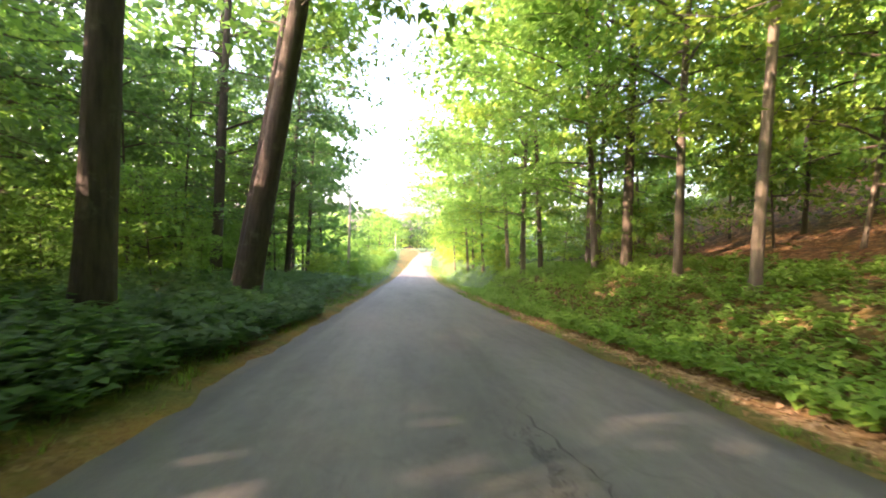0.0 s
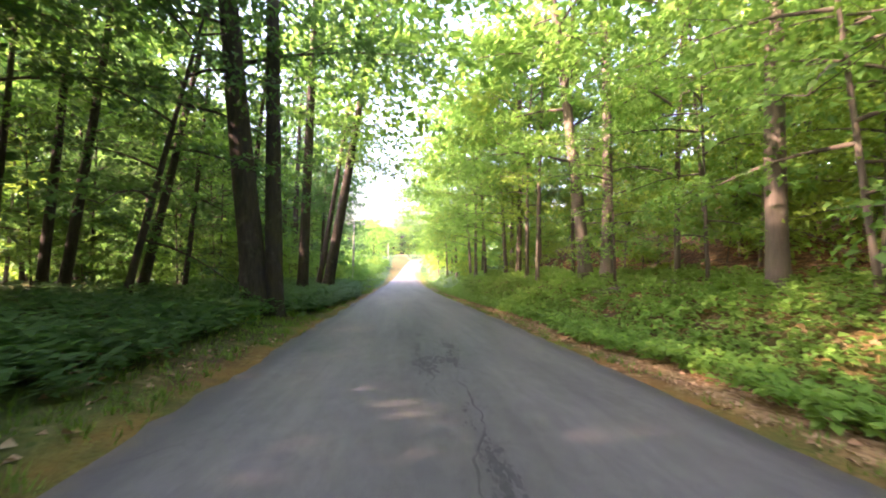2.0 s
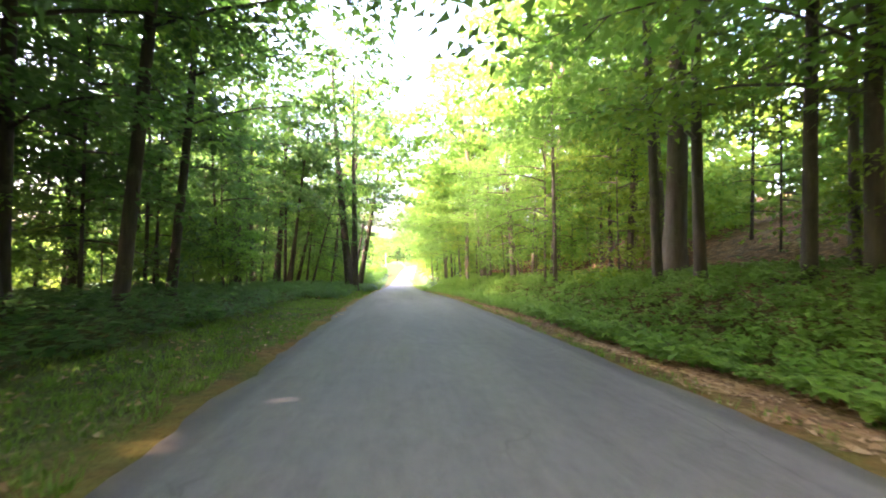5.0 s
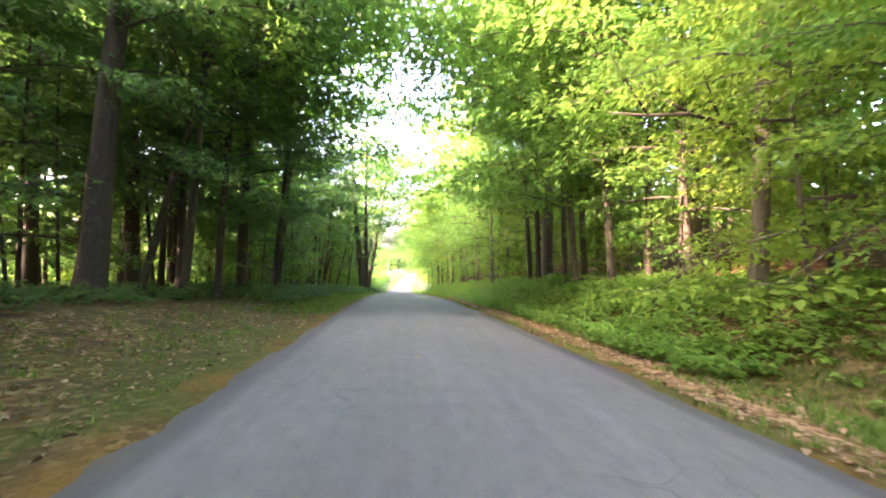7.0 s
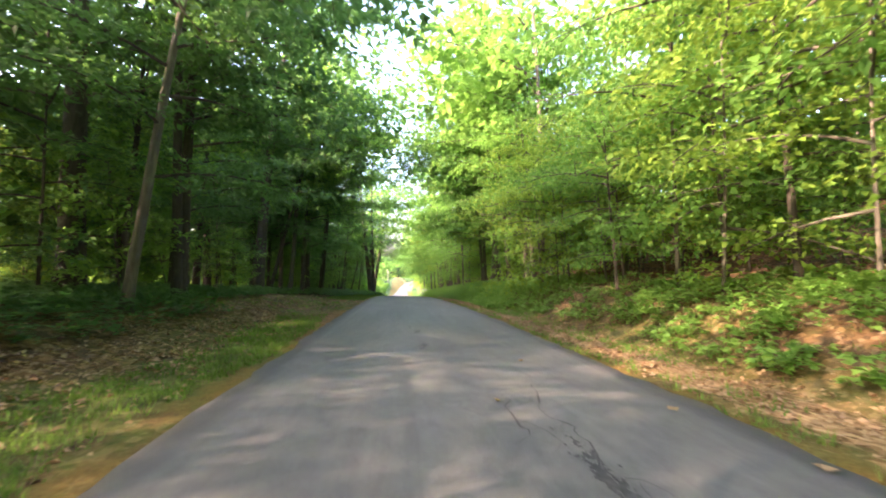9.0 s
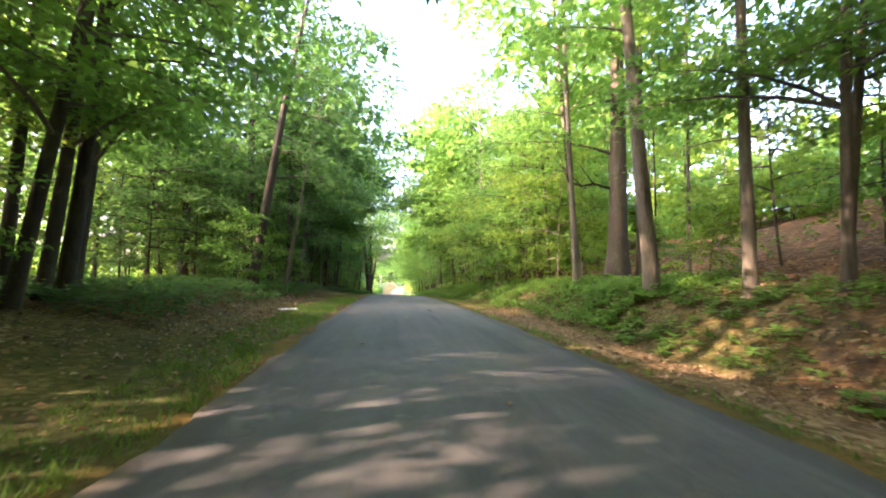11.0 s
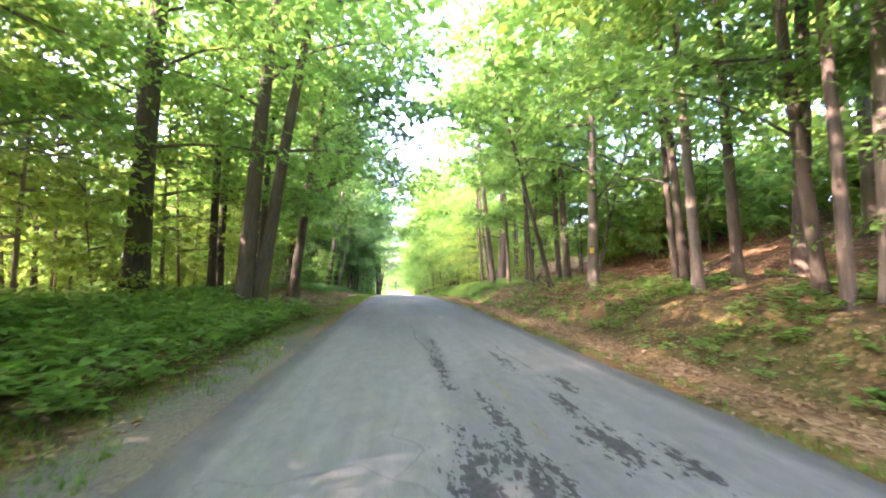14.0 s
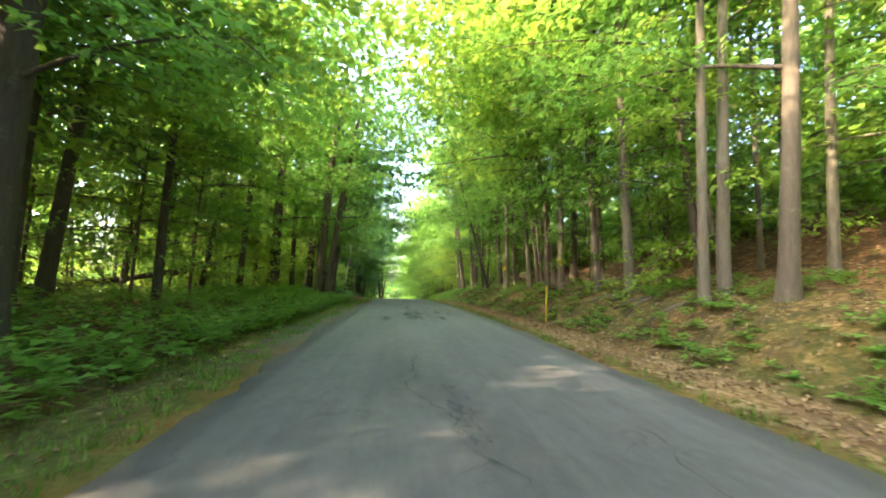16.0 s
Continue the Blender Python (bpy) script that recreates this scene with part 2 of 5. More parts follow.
    l.new(col, b.inputs["Base Color"])
    b.inputs["Roughness"].default_value = 0.95
    b.inputs["Specular IOR Level"].default_value = 0.15
    bump(n, l, b, maths(n, l, "ADD", fine, shade.outputs[0]), 0.8, 0.03)
    return m


def plain(name, col, rough=0.7, spread=0.25, scale=8.0):
    m, n, l, b = nodes_of(name)
    f = noise_node(n, l, n.new("ShaderNodeTexCoord").outputs["Object"], scale, 5, 0.65)
    l.new(ramp(n, l, f, [(0.3, tuple(c * (1 - spread) for c in col)), (0.7, tuple(c * (1 + spread) for c in col))]), b.inputs["Base Color"])
    b.inputs["Roughness"].default_value = rough
    return m


ASPHALT, SOIL = asphalt_material(), ground_material()
TAR = plain("crack_filler", (0.056, 0.053, 0.051), 0.9, 0.4, 30)
PAINT = plain("worn_yellow_paint", (0.19, 0.165, 0.10), 0.8, 0.3, 14)
YELLOW = plain("yellow_plastic", (0.62, 0.40, 0.03), 0.5, 0.12)
POLE = plain("weathered_pole_wood", (0.34, 0.30, 0.25), 0.85, 0.2, 5)
METAL = plain("galvanised_metal", (0.35, 0.36, 0.36), 0.45, 0.1)
PAPER = plain("white_paper", (0.75, 0.74, 0.70), 0.8, 0.08)
ROT = bark_material("rotten_wood", (0.045, 0.030, 0.018), (0.200, 0.140, 0.090), 0.2)

# ---- lie of the land ----
ROAD_L, ROAD_R = -2.03, 3.13
S0, CURVE = -0.0787, 0.001144
FALL = 0.03      # the road tips a little towards the bank


def road_z(y):
    """Height of the road: it bends down over a crest, through a dip, and climbs again far off."""
    ease = 0.0005 * max(0.0, min(y, 40.0) - 10.0) ** 2
    if y < 30:
        return S0 * y - 0.5 * CURVE * y * y + ease
    z0, s, d, c = S0 * 30 - 0.5 * CURVE * 900, S0 - CURVE * 30, y - 30, 0.0016
    e = min(d, 77)
    z = z0 + s * e + 0.5 * c * e * e + ease
    return z + 0.010 * max(0, min(d, 120) - 77) - 0.03 * max(0, d - 120)


def bend(y):
    """Sideways drift of the road where it climbs again far off."""
    d = max(0.0, min(y, 140.0) - 30.0)
    return 0.00042 * d * d + 0.09 * max(0.0, y - 140.0)


# rise of the ground beside the road by distance from its axis, and how that rise grows along the road
BANK_R = ([0, 3.2, 4.2, 5.0, 5.7, 6.5, 7.2, 8, 10, 12, 16, 30, 60, 300], [0, 0, -0.05, -0.14, 0.10, 0.66, 0.88, 1.05, 1.37, 1.84, 3.1, 6.7, 9.6, 14])
BANK_L = ([0, 2.1, 2.8, 3.6, 4.5, 6, 8, 16, 40, 300], [0, 0, 0.0, 0.03, 0.12, 0.40, 0.52, 0.56, 0.0, -3])
ALONG_R = ([-100, 5, 15, 25, 35], [1.0, 1.05, 1.22, 1.45, 1.5])
ALONG_L = ([-95, -60, -45, -34, -20, 0, 14, 22, 34], [1.1, 1.1, 1.5, 1.5, 1.0, 0.95, 1.0, 1.5, 1.2])


def ground_z(x, y):
    x -= bend(y)
    side, along = (BANK_R, ALONG_R) if x > 0 else (BANK_L, ALONG_L)
    d = abs(x)
    lat = float(np.interp(d, *side)) * float(np.interp(y, *along)) - FALL * max(-2.1, min(3.2, x))
    if x < 0:       # a low bank runs close along the road near its top end
        lat += 0.22 * float(np.interp(d, [2.2, 3.4, 5.0, 7.0], [0, 1, 1, 0])) * float(np.interp(y, [-3, 6], [0, 1]))
    rough = max(0.0, min(1.0, (d - 4.0) / 3.5))
    lat += rough * (0.16 * noise.noise((x * 0.23, y * 0.19, 3.1)) + 0.06 * noise.noise((x * 0.9, y * 0.9, 8.0)))
    return road_z(y) + lat


def mesh_from(name, verts, faces, material, smooth=False):
    me = bpy.data.meshes.new(name)
    me.from_pydata(verts, [], faces)
    me.materials.append(material)
    if smooth:
        me.polygons.foreach_set("use_smooth", [True] * len(me.polygons))
    me.update()
    return me


def steps(a, b, ds):
    out, v = [], a
    while v < b:
        out.append(v)
        v += ds(v)
    return out + [b]


def sheet(name, xs_of, ys, height, material):
    rows = [[(x, y, height(x, y)) for x in xs_of(y)] for y in ys]
    n = len(rows[0])
    faces = [(j * n + i, j * n + i + 1, (j + 1) * n + i + 1, (j + 1) * n + i) for j in range(len(ys) - 1) for i in range(n - 1)]
    return new(name, mesh_from(name, [v for r in rows for v in r], faces, material, True))


YS = steps(-135, 60, lambda y: 0.6) + steps(62, 900, lambda y: 3 + (y - 60) * 0.05)
XS_R = steps(0, 14, lambda x: 0.35 if x > 2.5 else 1.2) + steps(15, 300, lambda x: 1 + (x - 14) * 0.2)
XS = [-x for x in reversed(XS_R[1:])] + XS_R


def under_road(x, y):
    return ground_z(x, y) - (0.06 if ROAD_L + 0.1 < x - bend(y) < ROAD_R - 0.1 else 0.0)


ground = tagged(sheet("ground", lambda y: XS, YS, under_road, SOIL), "brown leaf-littered forest floor with moss and grass", "ground", kind="structure")


def road_xs(y):
    l = ROAD_L + 0.15 * noise.noise((0.0, y * 0.6, 1.0)) + 0.11 * noise.noise((0.0, y * 2.3, 5.0))
    r = ROAD_R + 0.12 * noise.noise((4.0, y * 0.6, 1.0)) + 0.09 * noise.noise((4.0, y * 2.3, 5.0))
    return [x + bend(y) for x in (l - 0.05, l, l + 0.25, -1.0, 0.0, 0.55, 1.2, 2.0, r - 0.25, r, r + 0.05)]


def road_top(x, y):
    x -= bend(y)
    crown = 0.05 - 0.012 * abs(x - 0.55)
    return road_z(y) - FALL * x + (crown if ROAD_L + 0.2 < x < ROAD_R - 0.2 else 0.018)


def road_height(x, y):
    xs = road_xs(y)
    return road_z(y) - FALL * (x - bend(y)) - 0.05 if x <= xs[0] + 1e-6 or x >= xs[-1] - 1e-6 else road_top(x, y)


RYS = steps(-135, 60, lambda y: 0.25) + steps(62, 214, lambda y: 4)
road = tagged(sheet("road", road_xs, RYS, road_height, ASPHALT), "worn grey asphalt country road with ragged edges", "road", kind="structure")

# ---- things: helpers ----
def part(name, me, parent, label="", m=None):
    ob = new(name, me)
    ob.parent = parent
    if m is not None:
        ob.matrix_basis = m
    if label:
        tagged(ob, label)
    return ob


def thing(name, label, category, m, group="", kind=""):
    ob = new(name)
    ob.empty_display_size = 0.2
    ob.matrix_basis = m
    return tagged(ob, label, category, group, kind)


def tube(path, radii, sides=8, closed=True):
    """Verts and faces of a bent tapering tube; radii may be (a, b, ...) with lobes from a function."""
    verts, faces = [], []
    up = Vector((0.31, 0.2, 0.93))
    pts = [Vector(p) for p in path]
    for i, p in enumerate(pts):
        d = (pts[min(i + 1, len(pts) - 1)] - pts[max(i - 1, 0)]).normalized()
        a = d.cross(Vector((1, 0, 0)) if abs(d.x) < 0.8 else Vector((0, 1, 0))).normalized()
        b = d.cross(a)
        for s in range(sides):
            w = 2 * math.pi * s / sides
            r = radii[i](w) if callable(radii[i]) else radii[i]
            verts.append(p + (a * math.cos(w) + b * math.sin(w)) * r)
    for i in range(len(pts) - 1):
        for s in range(sides):
            t = (s + 1) % sides
            faces.append((i * sides + s, i * sides + t, (i + 1) * sides + t, (i + 1) * sides + s))
    if closed:
        faces.append(tuple(range(sides))[::-1])
        faces.append(tuple((len(pts) - 1) * sides + s for s in range(sides)))
    return verts, faces


def join(pieces):
    verts, faces = [], []
    for v, f in pieces:
        k = len(verts)
        verts += v
        faces += [tuple(i + k for i in q) for q in f]
    return verts, faces


def leaf_faces(name, v, idx, n, material):
    me = bpy.data.meshes.new(name)
    me.vertices.add(v.size // 3)
    me.vertices.foreach_set("co", v.ravel())
    me.loops.add(n * 3)
    me.loops.foreach_set("vertex_index", idx.ravel().astype(np.int32))
    me.polygons.add(n)
    me.polygons.foreach_set("loop_start", (np.arange(n) * 3).astype(np.int32))
    me.polygons.foreach_set("loop_total", np.full(n, 3, np.int32))
    me.materials.append(material)
    me.update(calc_edges=True)
    return me


def leaf_mesh(name, base, way, face, length, width, material, fold=0.22, simple=False):
    """One mesh of many leaves: each a blade of two halves folded along its rib."""
    n = len(base)
    way = way / np.linalg.norm(way, axis=1, keepdims=True)
    side = np.cross(face, way)
    side /= np.linalg.norm(side, axis=1, keepdims=True) + 1e-9
    nor = np.cross(way, side)
    L, Wd = length[:, None], width[:, None]
    mid = base + way * L * 0.45
    if simple:
        v = np.stack([base - side * Wd * 0.45, base + side * Wd * 0.55, base + way * L], 1)
        return leaf_faces(name, v, np.arange(n * 3), n, material)
    v = np.empty((n, 4, 3))
    v[:, 0] = base
    v[:, 1] = mid + side * Wd * 0.5 + nor * Wd * fold
    v[:, 2] = base + way * L - nor * L * 0.12
    v[:, 3] = mid - side * Wd * 0.5 + nor * Wd * fold
    idx = np.arange(n)[:, None] * 4 + np.array([0, 1, 2, 0, 2, 3])
    return leaf_faces(name, v, idx, n * 2, material)


def sprays(rng, centres, outward, count, radius, leaf, flat=0.11):
    """Leaves in flat, slightly drooping sprays round the centres: base, way, face, length, width."""
    n = len(centres)
    tilt = rng.normal(0, 0.22, (n, 3))
    up = np.array([0, 0, 1.0]) + tilt + outward * 0.25
    up /= np.linalg.norm(up, axis=1, keepdims=True)
    a = np.cross(up, rng.normal(size=(n, 3)))
    a /= np.linalg.norm(a, axis=1, keepdims=True)
    b = np.cross(up, a)
    C, U, A, B = (np.repeat(q, count, 0) for q in (centres, up, a, b))
    m = n * count
    w, r = rng.uniform(0, 2 * np.pi, m), np.sqrt(rng.uniform(0.02, 1, m))
    size = np.repeat(rng.uniform(0.75, 1.35, n), count) * radius
    rad = A * np.cos(w)[:, None] + B * np.sin(w)[:, None]
    base = C + rad * (r * size)[:, None] + U * (rng.normal(0, flat, m) * size - 0.22 * r * r * size)[:, None]
    way = rad + rng.normal(0, 0.45, (m, 3)) - U * 0.2
    face = U + rng.normal(0, 0.38, (m, 3))
    length = leaf * rng.uniform(0.7, 1.35, m)
    return base, way, face, length, length * rng.uniform(0.55, 0.8, m)


class Form:
    """A tree form: bend of the stem, limbs and crown, shared by trees of one look."""

    def __init__(self, seed, height, low, reach, n_limb, per_spray, radius, leaf, material, bark, droop=0.0, lopside=(0.15, 0), bare=0.35, fine=True, stout=0.0115, kite=False):
        rng = np.random.default_rng(seed)
        self.height, self.bark = height, bark
        self.w = rng.uniform(-1, 1, 6)
        self.amp = 0.012 * height
        pieces, centres, outs = [], [], []
        for i in range(n_limb):
            f = (i + rng.uniform(0.2, 0.8)) / n_limb
            z = low + (height * 0.97 - low) * f ** 0.85
            az = i * 2.4 + rng.uniform(-0.5, 0.5)
            shape = math.sin(math.pi * min(1, 0.22 + 0.70 * f)) ** 0.8
            ln = reach * shape * rng.uniform(0.7, 1.15)
            d = np.array([math.cos(az) + lopside[0], math.sin(az) + lopside[1], 0])
            ln *= max(0.35, np.linalg.norm(d))
            d /= np.linalg.norm(d)
            rise = rng.uniform(0.15, 0.55) + 0.5 * f - droop
            p0 = np.array(self.axis(z))
            side = np.array([-d[1], d[0], 0]) * rng.uniform(-0.25, 0.25)
            pts = [p0 + d * ln * s + side * ln * s * s + np.array([0, 0, ln * (rise * s - 0.30 * s * s)]) for s in (0, 0.25, 0.5, 0.75, 1.0)]
            r0 = stout * ln + 0.012
            pieces.append(tube(pts, [r0, r0 * 0.75, r0 * 0.55, r0 * 0.35, 0.008], (5 if z < 9 else 3) if fine else 3, False))
            for s in np.linspace(bare, 1.0, max(3, int(ln * (1.18 if fine else 0.8)))):
                k = min(3, int(s * 4))
                u = s * 4 - k
                c = pts[k] * (1 - u) + pts[k + 1] * u
                centres.append(c + rng.normal(0, 0.12, 3))
                outs.append(d)
                for sign in (-1, 1):
                    if rng.random() < 0.85 and ln > 0.8:
                        t = (d * rng.uniform(0.3, 0.9) + np.array([-d[1], d[0], 0]) * sign + np.array([0, 0, rng.uniform(-0.25, 0.45)]))
                        tl = ln * rng.uniform(0.16, 0.36) * (1.25 - 0.5 * s)
                        q = c + t * tl
                        if fine and z < 7.5 and rng.random() < 0.7:
                            pieces.append(tube([c, q], [r0 * 0.3, 0.006], 3, False))
                        centres.append(q)
                        outs.append(t / np.linalg.norm(t))
                        if tl > 0.9 and fine:
                            centres.append(c + t * tl * 0.55 + rng.normal(0, 0.15, 3))
                            outs.append(t / np.linalg.norm(t))
        centres, outs = np.array(centres), np.array(outs)
        self.limbs = mesh_from("branchwork", *join(pieces), bark, True)
        # finer leaves low down, where the road passes close by
        low_part = centres[:, 2] < 9.0
        sets = []
        for pick, count, size in ((low_part, per_spray * ((1.6 if kite else 2.15) if fine else 1), leaf * ((0.9 if kite else 0.78) if fine else 1)), (~low_part, per_spray * (0.58 if fine else 1), leaf * (1.7 if fine else 1))):
            if pick.any():
                sets.append(sprays(rng, centres[pick], outs[pick], int(count), radius, size))
        self.crown = leaf_mesh("crown", *(np.concatenate(q) for q in zip(*sets)), material, simple=not kite)

    def axis(self, z):
        f, w, a = z / self.height, self.w, self.amp
        return (a * (w[0] * math.sin(3.1 * f + w[2]) - w[0] * math.sin(w[2])) * 1.6, a * (w[1] * math.sin(2.7 * f + w[3]) - w[1] * math.sin(w[3])) * 1.6, z)


def trunk_mesh(form, radius, seed, top=1.0, bark=None, sides=12, curve=(0, 0)):
    rng = np.random.default_rng(seed)
    ph = rng.uniform(0, 6.3, 4)
    zs = [-0.25, 0.0, 0.12, 0.3, 0.6, 1.1, 1.8] + [form.height * f for f in (0.17, 0.25, 0.34, 0.44, 0.55, 0.67, 0.8, 0.92)]
    zs = [z for z in sorted(zs) if z <= form.height * top + 0.01]
    path, radii = [], []
    for z in zs:
        f = max(0, z / form.height)
        x, y, _ = form.axis(max(0, z))
        path.append((x + curve[0] * f * f, y + curve[1] * f * f, z))
        flare = 1 + 0.5 * math.exp(-max(0, z + 0.1) / (1.6 * radius + 0.05))
        r = radius * (1 - 0.80 * f ** 1.1) * flare
        lobe = 0.16 * math.exp(-max(0, z) / (2.2 * radius + 0.05))

        def shape(w, r=r, lobe=lobe, z=z):
            return r * (1 + lobe * math.sin(5 * w + ph[0]) + 0.035 * math.sin(3 * w + ph[1] + z * 1.3) + 0.03 * math.sin(7 * w + ph[2] - z * 2.1))
        radii.append(shape)
    return mesh_from("trunk", *tube(path, radii, sides), bark or form.bark, True)


def stand(x, y, lean=(0, 0), turn=0.0, scale=1.0, sink=0.05):
    """A pose on the ground, leaning by so much sideways and along the road for each metre of height."""
    z = Vector((lean[0], lean[1], 1)).normalized()
    q = Vector((0, 0, 1)).rotation_difference(z)
    return Matrix.LocRotScale((x, y, ground_z(x, y) - sink), q @ Euler((0, 0, turn)).to_quaternion(), (scale,) * 3)


BARK_WORDS = {"bark_brown": "brown-barked", "bark_pale": "pale grey-barked", "bark_dark": "dark-barked"}
LEAF_WORDS = {"leaf_green": "green", "leaf_bluegreen_shade": "deep green shade-darkened", "leaf_yellowgreen": "yellow-green"}


def facing(x, rng):
    """Trees at the road's edge reach out towards the open road."""
    return (0.0 if x < 0 else math.pi) + rng.uniform(-0.9, 0.9)


def tree(form, x, y, d, height, lean=(0, 0), seed=0, bark=None, group="trees along the road", twin=None, label="", turn=None, name="tree", shift=0.0):
    s = height / form.height
    rng = random.Random(seed * 7 + 1)
    own = bark or form.bark
    size = "thick" if d > 0.4 else ("slender" if d < 0.22 else "tall")
    slant = " leaning" if math.hypot(*lean) > 0.12 else ""
    text = label or f"{size}{slant} {BARK_WORDS[own.name]} deciduous tree with {LEAF_WORDS[form.crown.materials[0].name]} leaves"
    root = thing(name, text, "tree", stand(x, y, lean, facing(x, rng) if turn is None else turn, s), group)
    part("trunk", trunk_mesh(form, d / 2 / s, seed, bark=own), root)
    tagged(part("branchwork", form.limbs, root), kind="stuff")
    part("crown", form.crown, root)
    if twin:
        dx, dy, d2, l2 = twin
        m = root.matrix_basis.inverted() @ stand(x + dx, y + dy, l2, 0.0, s * 0.96)
        part("trunk", trunk_mesh(form, d2 / 2 / s, seed + 99, bark=own), root, "second stem from the same foot", m)
    return root


# ---- tree forms ----
OAK = Form(11, 19, 4.5, 5.2, 19, 15, 0.74, 0.25, LEAF, BARK, 0.0)
OAK_COOL = Form(12, 20, 5.5, 4.8, 19, 15, 0.74, 0.25, LEAF_COOL_SHADE, BARK, 0.05)
MAPLE = Form(13, 17, 3.2, 4.6, 20, 15, 0.72, 0.23, LEAF, BARK_PALE, 0.1)
MAPLE_YELLOW = Form(14, 16, 3.0, 4.4, 20, 15, 0.72, 0.23, LEAF_YELLOW, BARK_PALE, 0.1)
MAPLE_COOL = Form(35, 17, 3.4, 4.4, 20, 16, 0.72, 0.23, LEAF_COOL_SHADE, BARK_DARK, 0.1)
HICKORY = Form(15, 20, 7.0, 3.8, 16, 15, 0.70, 0.24, LEAF, BARK_PALE, 0.0)
BEECH = Form(16, 9, 1.3, 3.4, 18, 19, 0.60, 0.165, LEAF, BARK, 0.25, kite=True)
BEECH_YELLOW = Form(17, 8, 1.2, 3.2, 18, 19, 0.60, 0.165, LEAF_YELLOW, BARK_PALE, 0.25, kite=True)
BEECH_COOL = Form(18, 9, 1.4, 3.2, 17, 19, 0.60, 0.165, LEAF_COOL_SHADE, BARK_DARK, 0.2, kite=True)
# the same, with fewer and larger leaves, for those set back in the wood
BACK = Form(16, 9, 1.3, 3.4, 18, 8, 0.60, 0.25, LEAF, BARK, 0.25)
BACK_YELLOW = Form(17, 8, 1.2, 3.2, 18, 8, 0.60, 0.25, LEAF_YELLOW, BARK_PALE, 0.25)
BACK_COOL = Form(18, 9, 1.4, 3.2, 17, 11, 0.60, 0.25, LEAF_COOL_SHADE, BARK_DARK, 0.2)
OVERHANG = Form(27, 16, 2.6, 4.0, 26, 16, 0.76, 0.24, LEAF, BARK, 0.0, (0.5, 0), 0.12, stout=0.006)
OVERHANG_DEEP = Form(34, 17, 5.2, 5.0, 22, 17, 0.76, 0.25, LEAF_COOL_SHADE, BARK_DARK, 0.0, (0.6, 0), 0.12, stout=0.007)
OVERHANG_COOL = Form(28, 16, 5.0, 4.4, 22, 17, 0.74, 0.24, LEAF, BARK_DARK, 0.0, (0.5, 0), 0.12, stout=0.006)
OVERHANG_YELLOW = Form(36, 17, 5.6, 4.4, 22, 17, 0.76, 0.24, LEAF_YELLOW, BARK, 0.1, (0.7, 0), 0.12, stout=0.006)
OVERHANG_HIGH = Form(37, 19, 6.5, 4.0, 20, 16, 0.80, 0.25, LEAF, BARK, 0.05, (0.6, 0), 0.15, stout=0.007)
OVERHANG_DARK = Form(38, 18, 6.5, 4.0, 20, 16, 0.80, 0.25, LEAF_COOL_SHADE, BARK_DARK, 0.05, (0.6, 0), 0.15, stout=0.007)
STEM = Form(29, 15, 6.0, 2.4, 11, 12, 0.62, 0.27, LEAF, BARK_DARK, 0.0, (0.2, 0))
STEM_PALE = Form(30, 15, 6.5, 2.4, 11, 12, 0.62, 0.27, LEAF_YELLOW, BARK_PALE, 0.0, (0.2, 0))
SAPLING = Form(19, 4.2, 0.7, 1.6, 13, 15, 0.42, 0.15, LEAF, BARK, 0.25, kite=True)
SAPLING_YELLOW = Form(20, 3.8, 0.6, 1.5, 13, 15, 0.42, 0.15, LEAF_YELLOW, BARK, 0.25, kite=True)
FAR_OAK = Form(21, 17, 1.6, 4.8, 20, 10, 1.0, 0.68, LEAF, BARK, 0.1, (0, 0), fine=False)
FAR_MAPLE = Form(22, 15, 1.2, 4.4, 20, 10, 1.0, 0.68, LEAF_YELLOW, BARK, 0.15, (0, 0), fine=False)
FAR_COOL = Form(23, 18, 2.0, 4.6, 20, 10, 1.0, 0.68, LEAF_COOL_SHADE, BARK_DARK, 0.1, (0, 0), fine=False)
FAR_HIGH = Form(39, 16, 5.6, 4.6, 18, 9, 1.0, 0.72, LEAF_COOL_SHADE, BARK_DARK, 0.1, (0, 0), fine=False)
DIM_OAK = Form(31, 17, 1.6, 4.8, 16, 5, 1.2, 1.06, LEAF, BARK, 0.1, (0, 0), fine=False)
DIM_MAPLE = Form(32, 15, 1.2, 4.4, 16, 5, 1.2, 1.06, LEAF_YELLOW, BARK, 0.15, (0, 0), fine=False)
DIM_COOL = Form(33, 18, 2.0, 4.6, 16, 5, 1.2, 1.06, LEAF_COOL_SHADE, BARK_DARK, 0.1, (0, 0), fine=False)
BUSH = Form(24, 3.4, 0.15, 2.0, 10, 12, 0.62, 0.34, LEAF, BARK, 0.1, (0, 0), 0.2, fine=False)
BUSH_YELLOW = Form(25, 3.0, 0.15, 2.0, 10, 12, 0.62, 0.34, LEAF_YELLOW, BARK, 0.1, (0, 0), 0.2, fine=False)


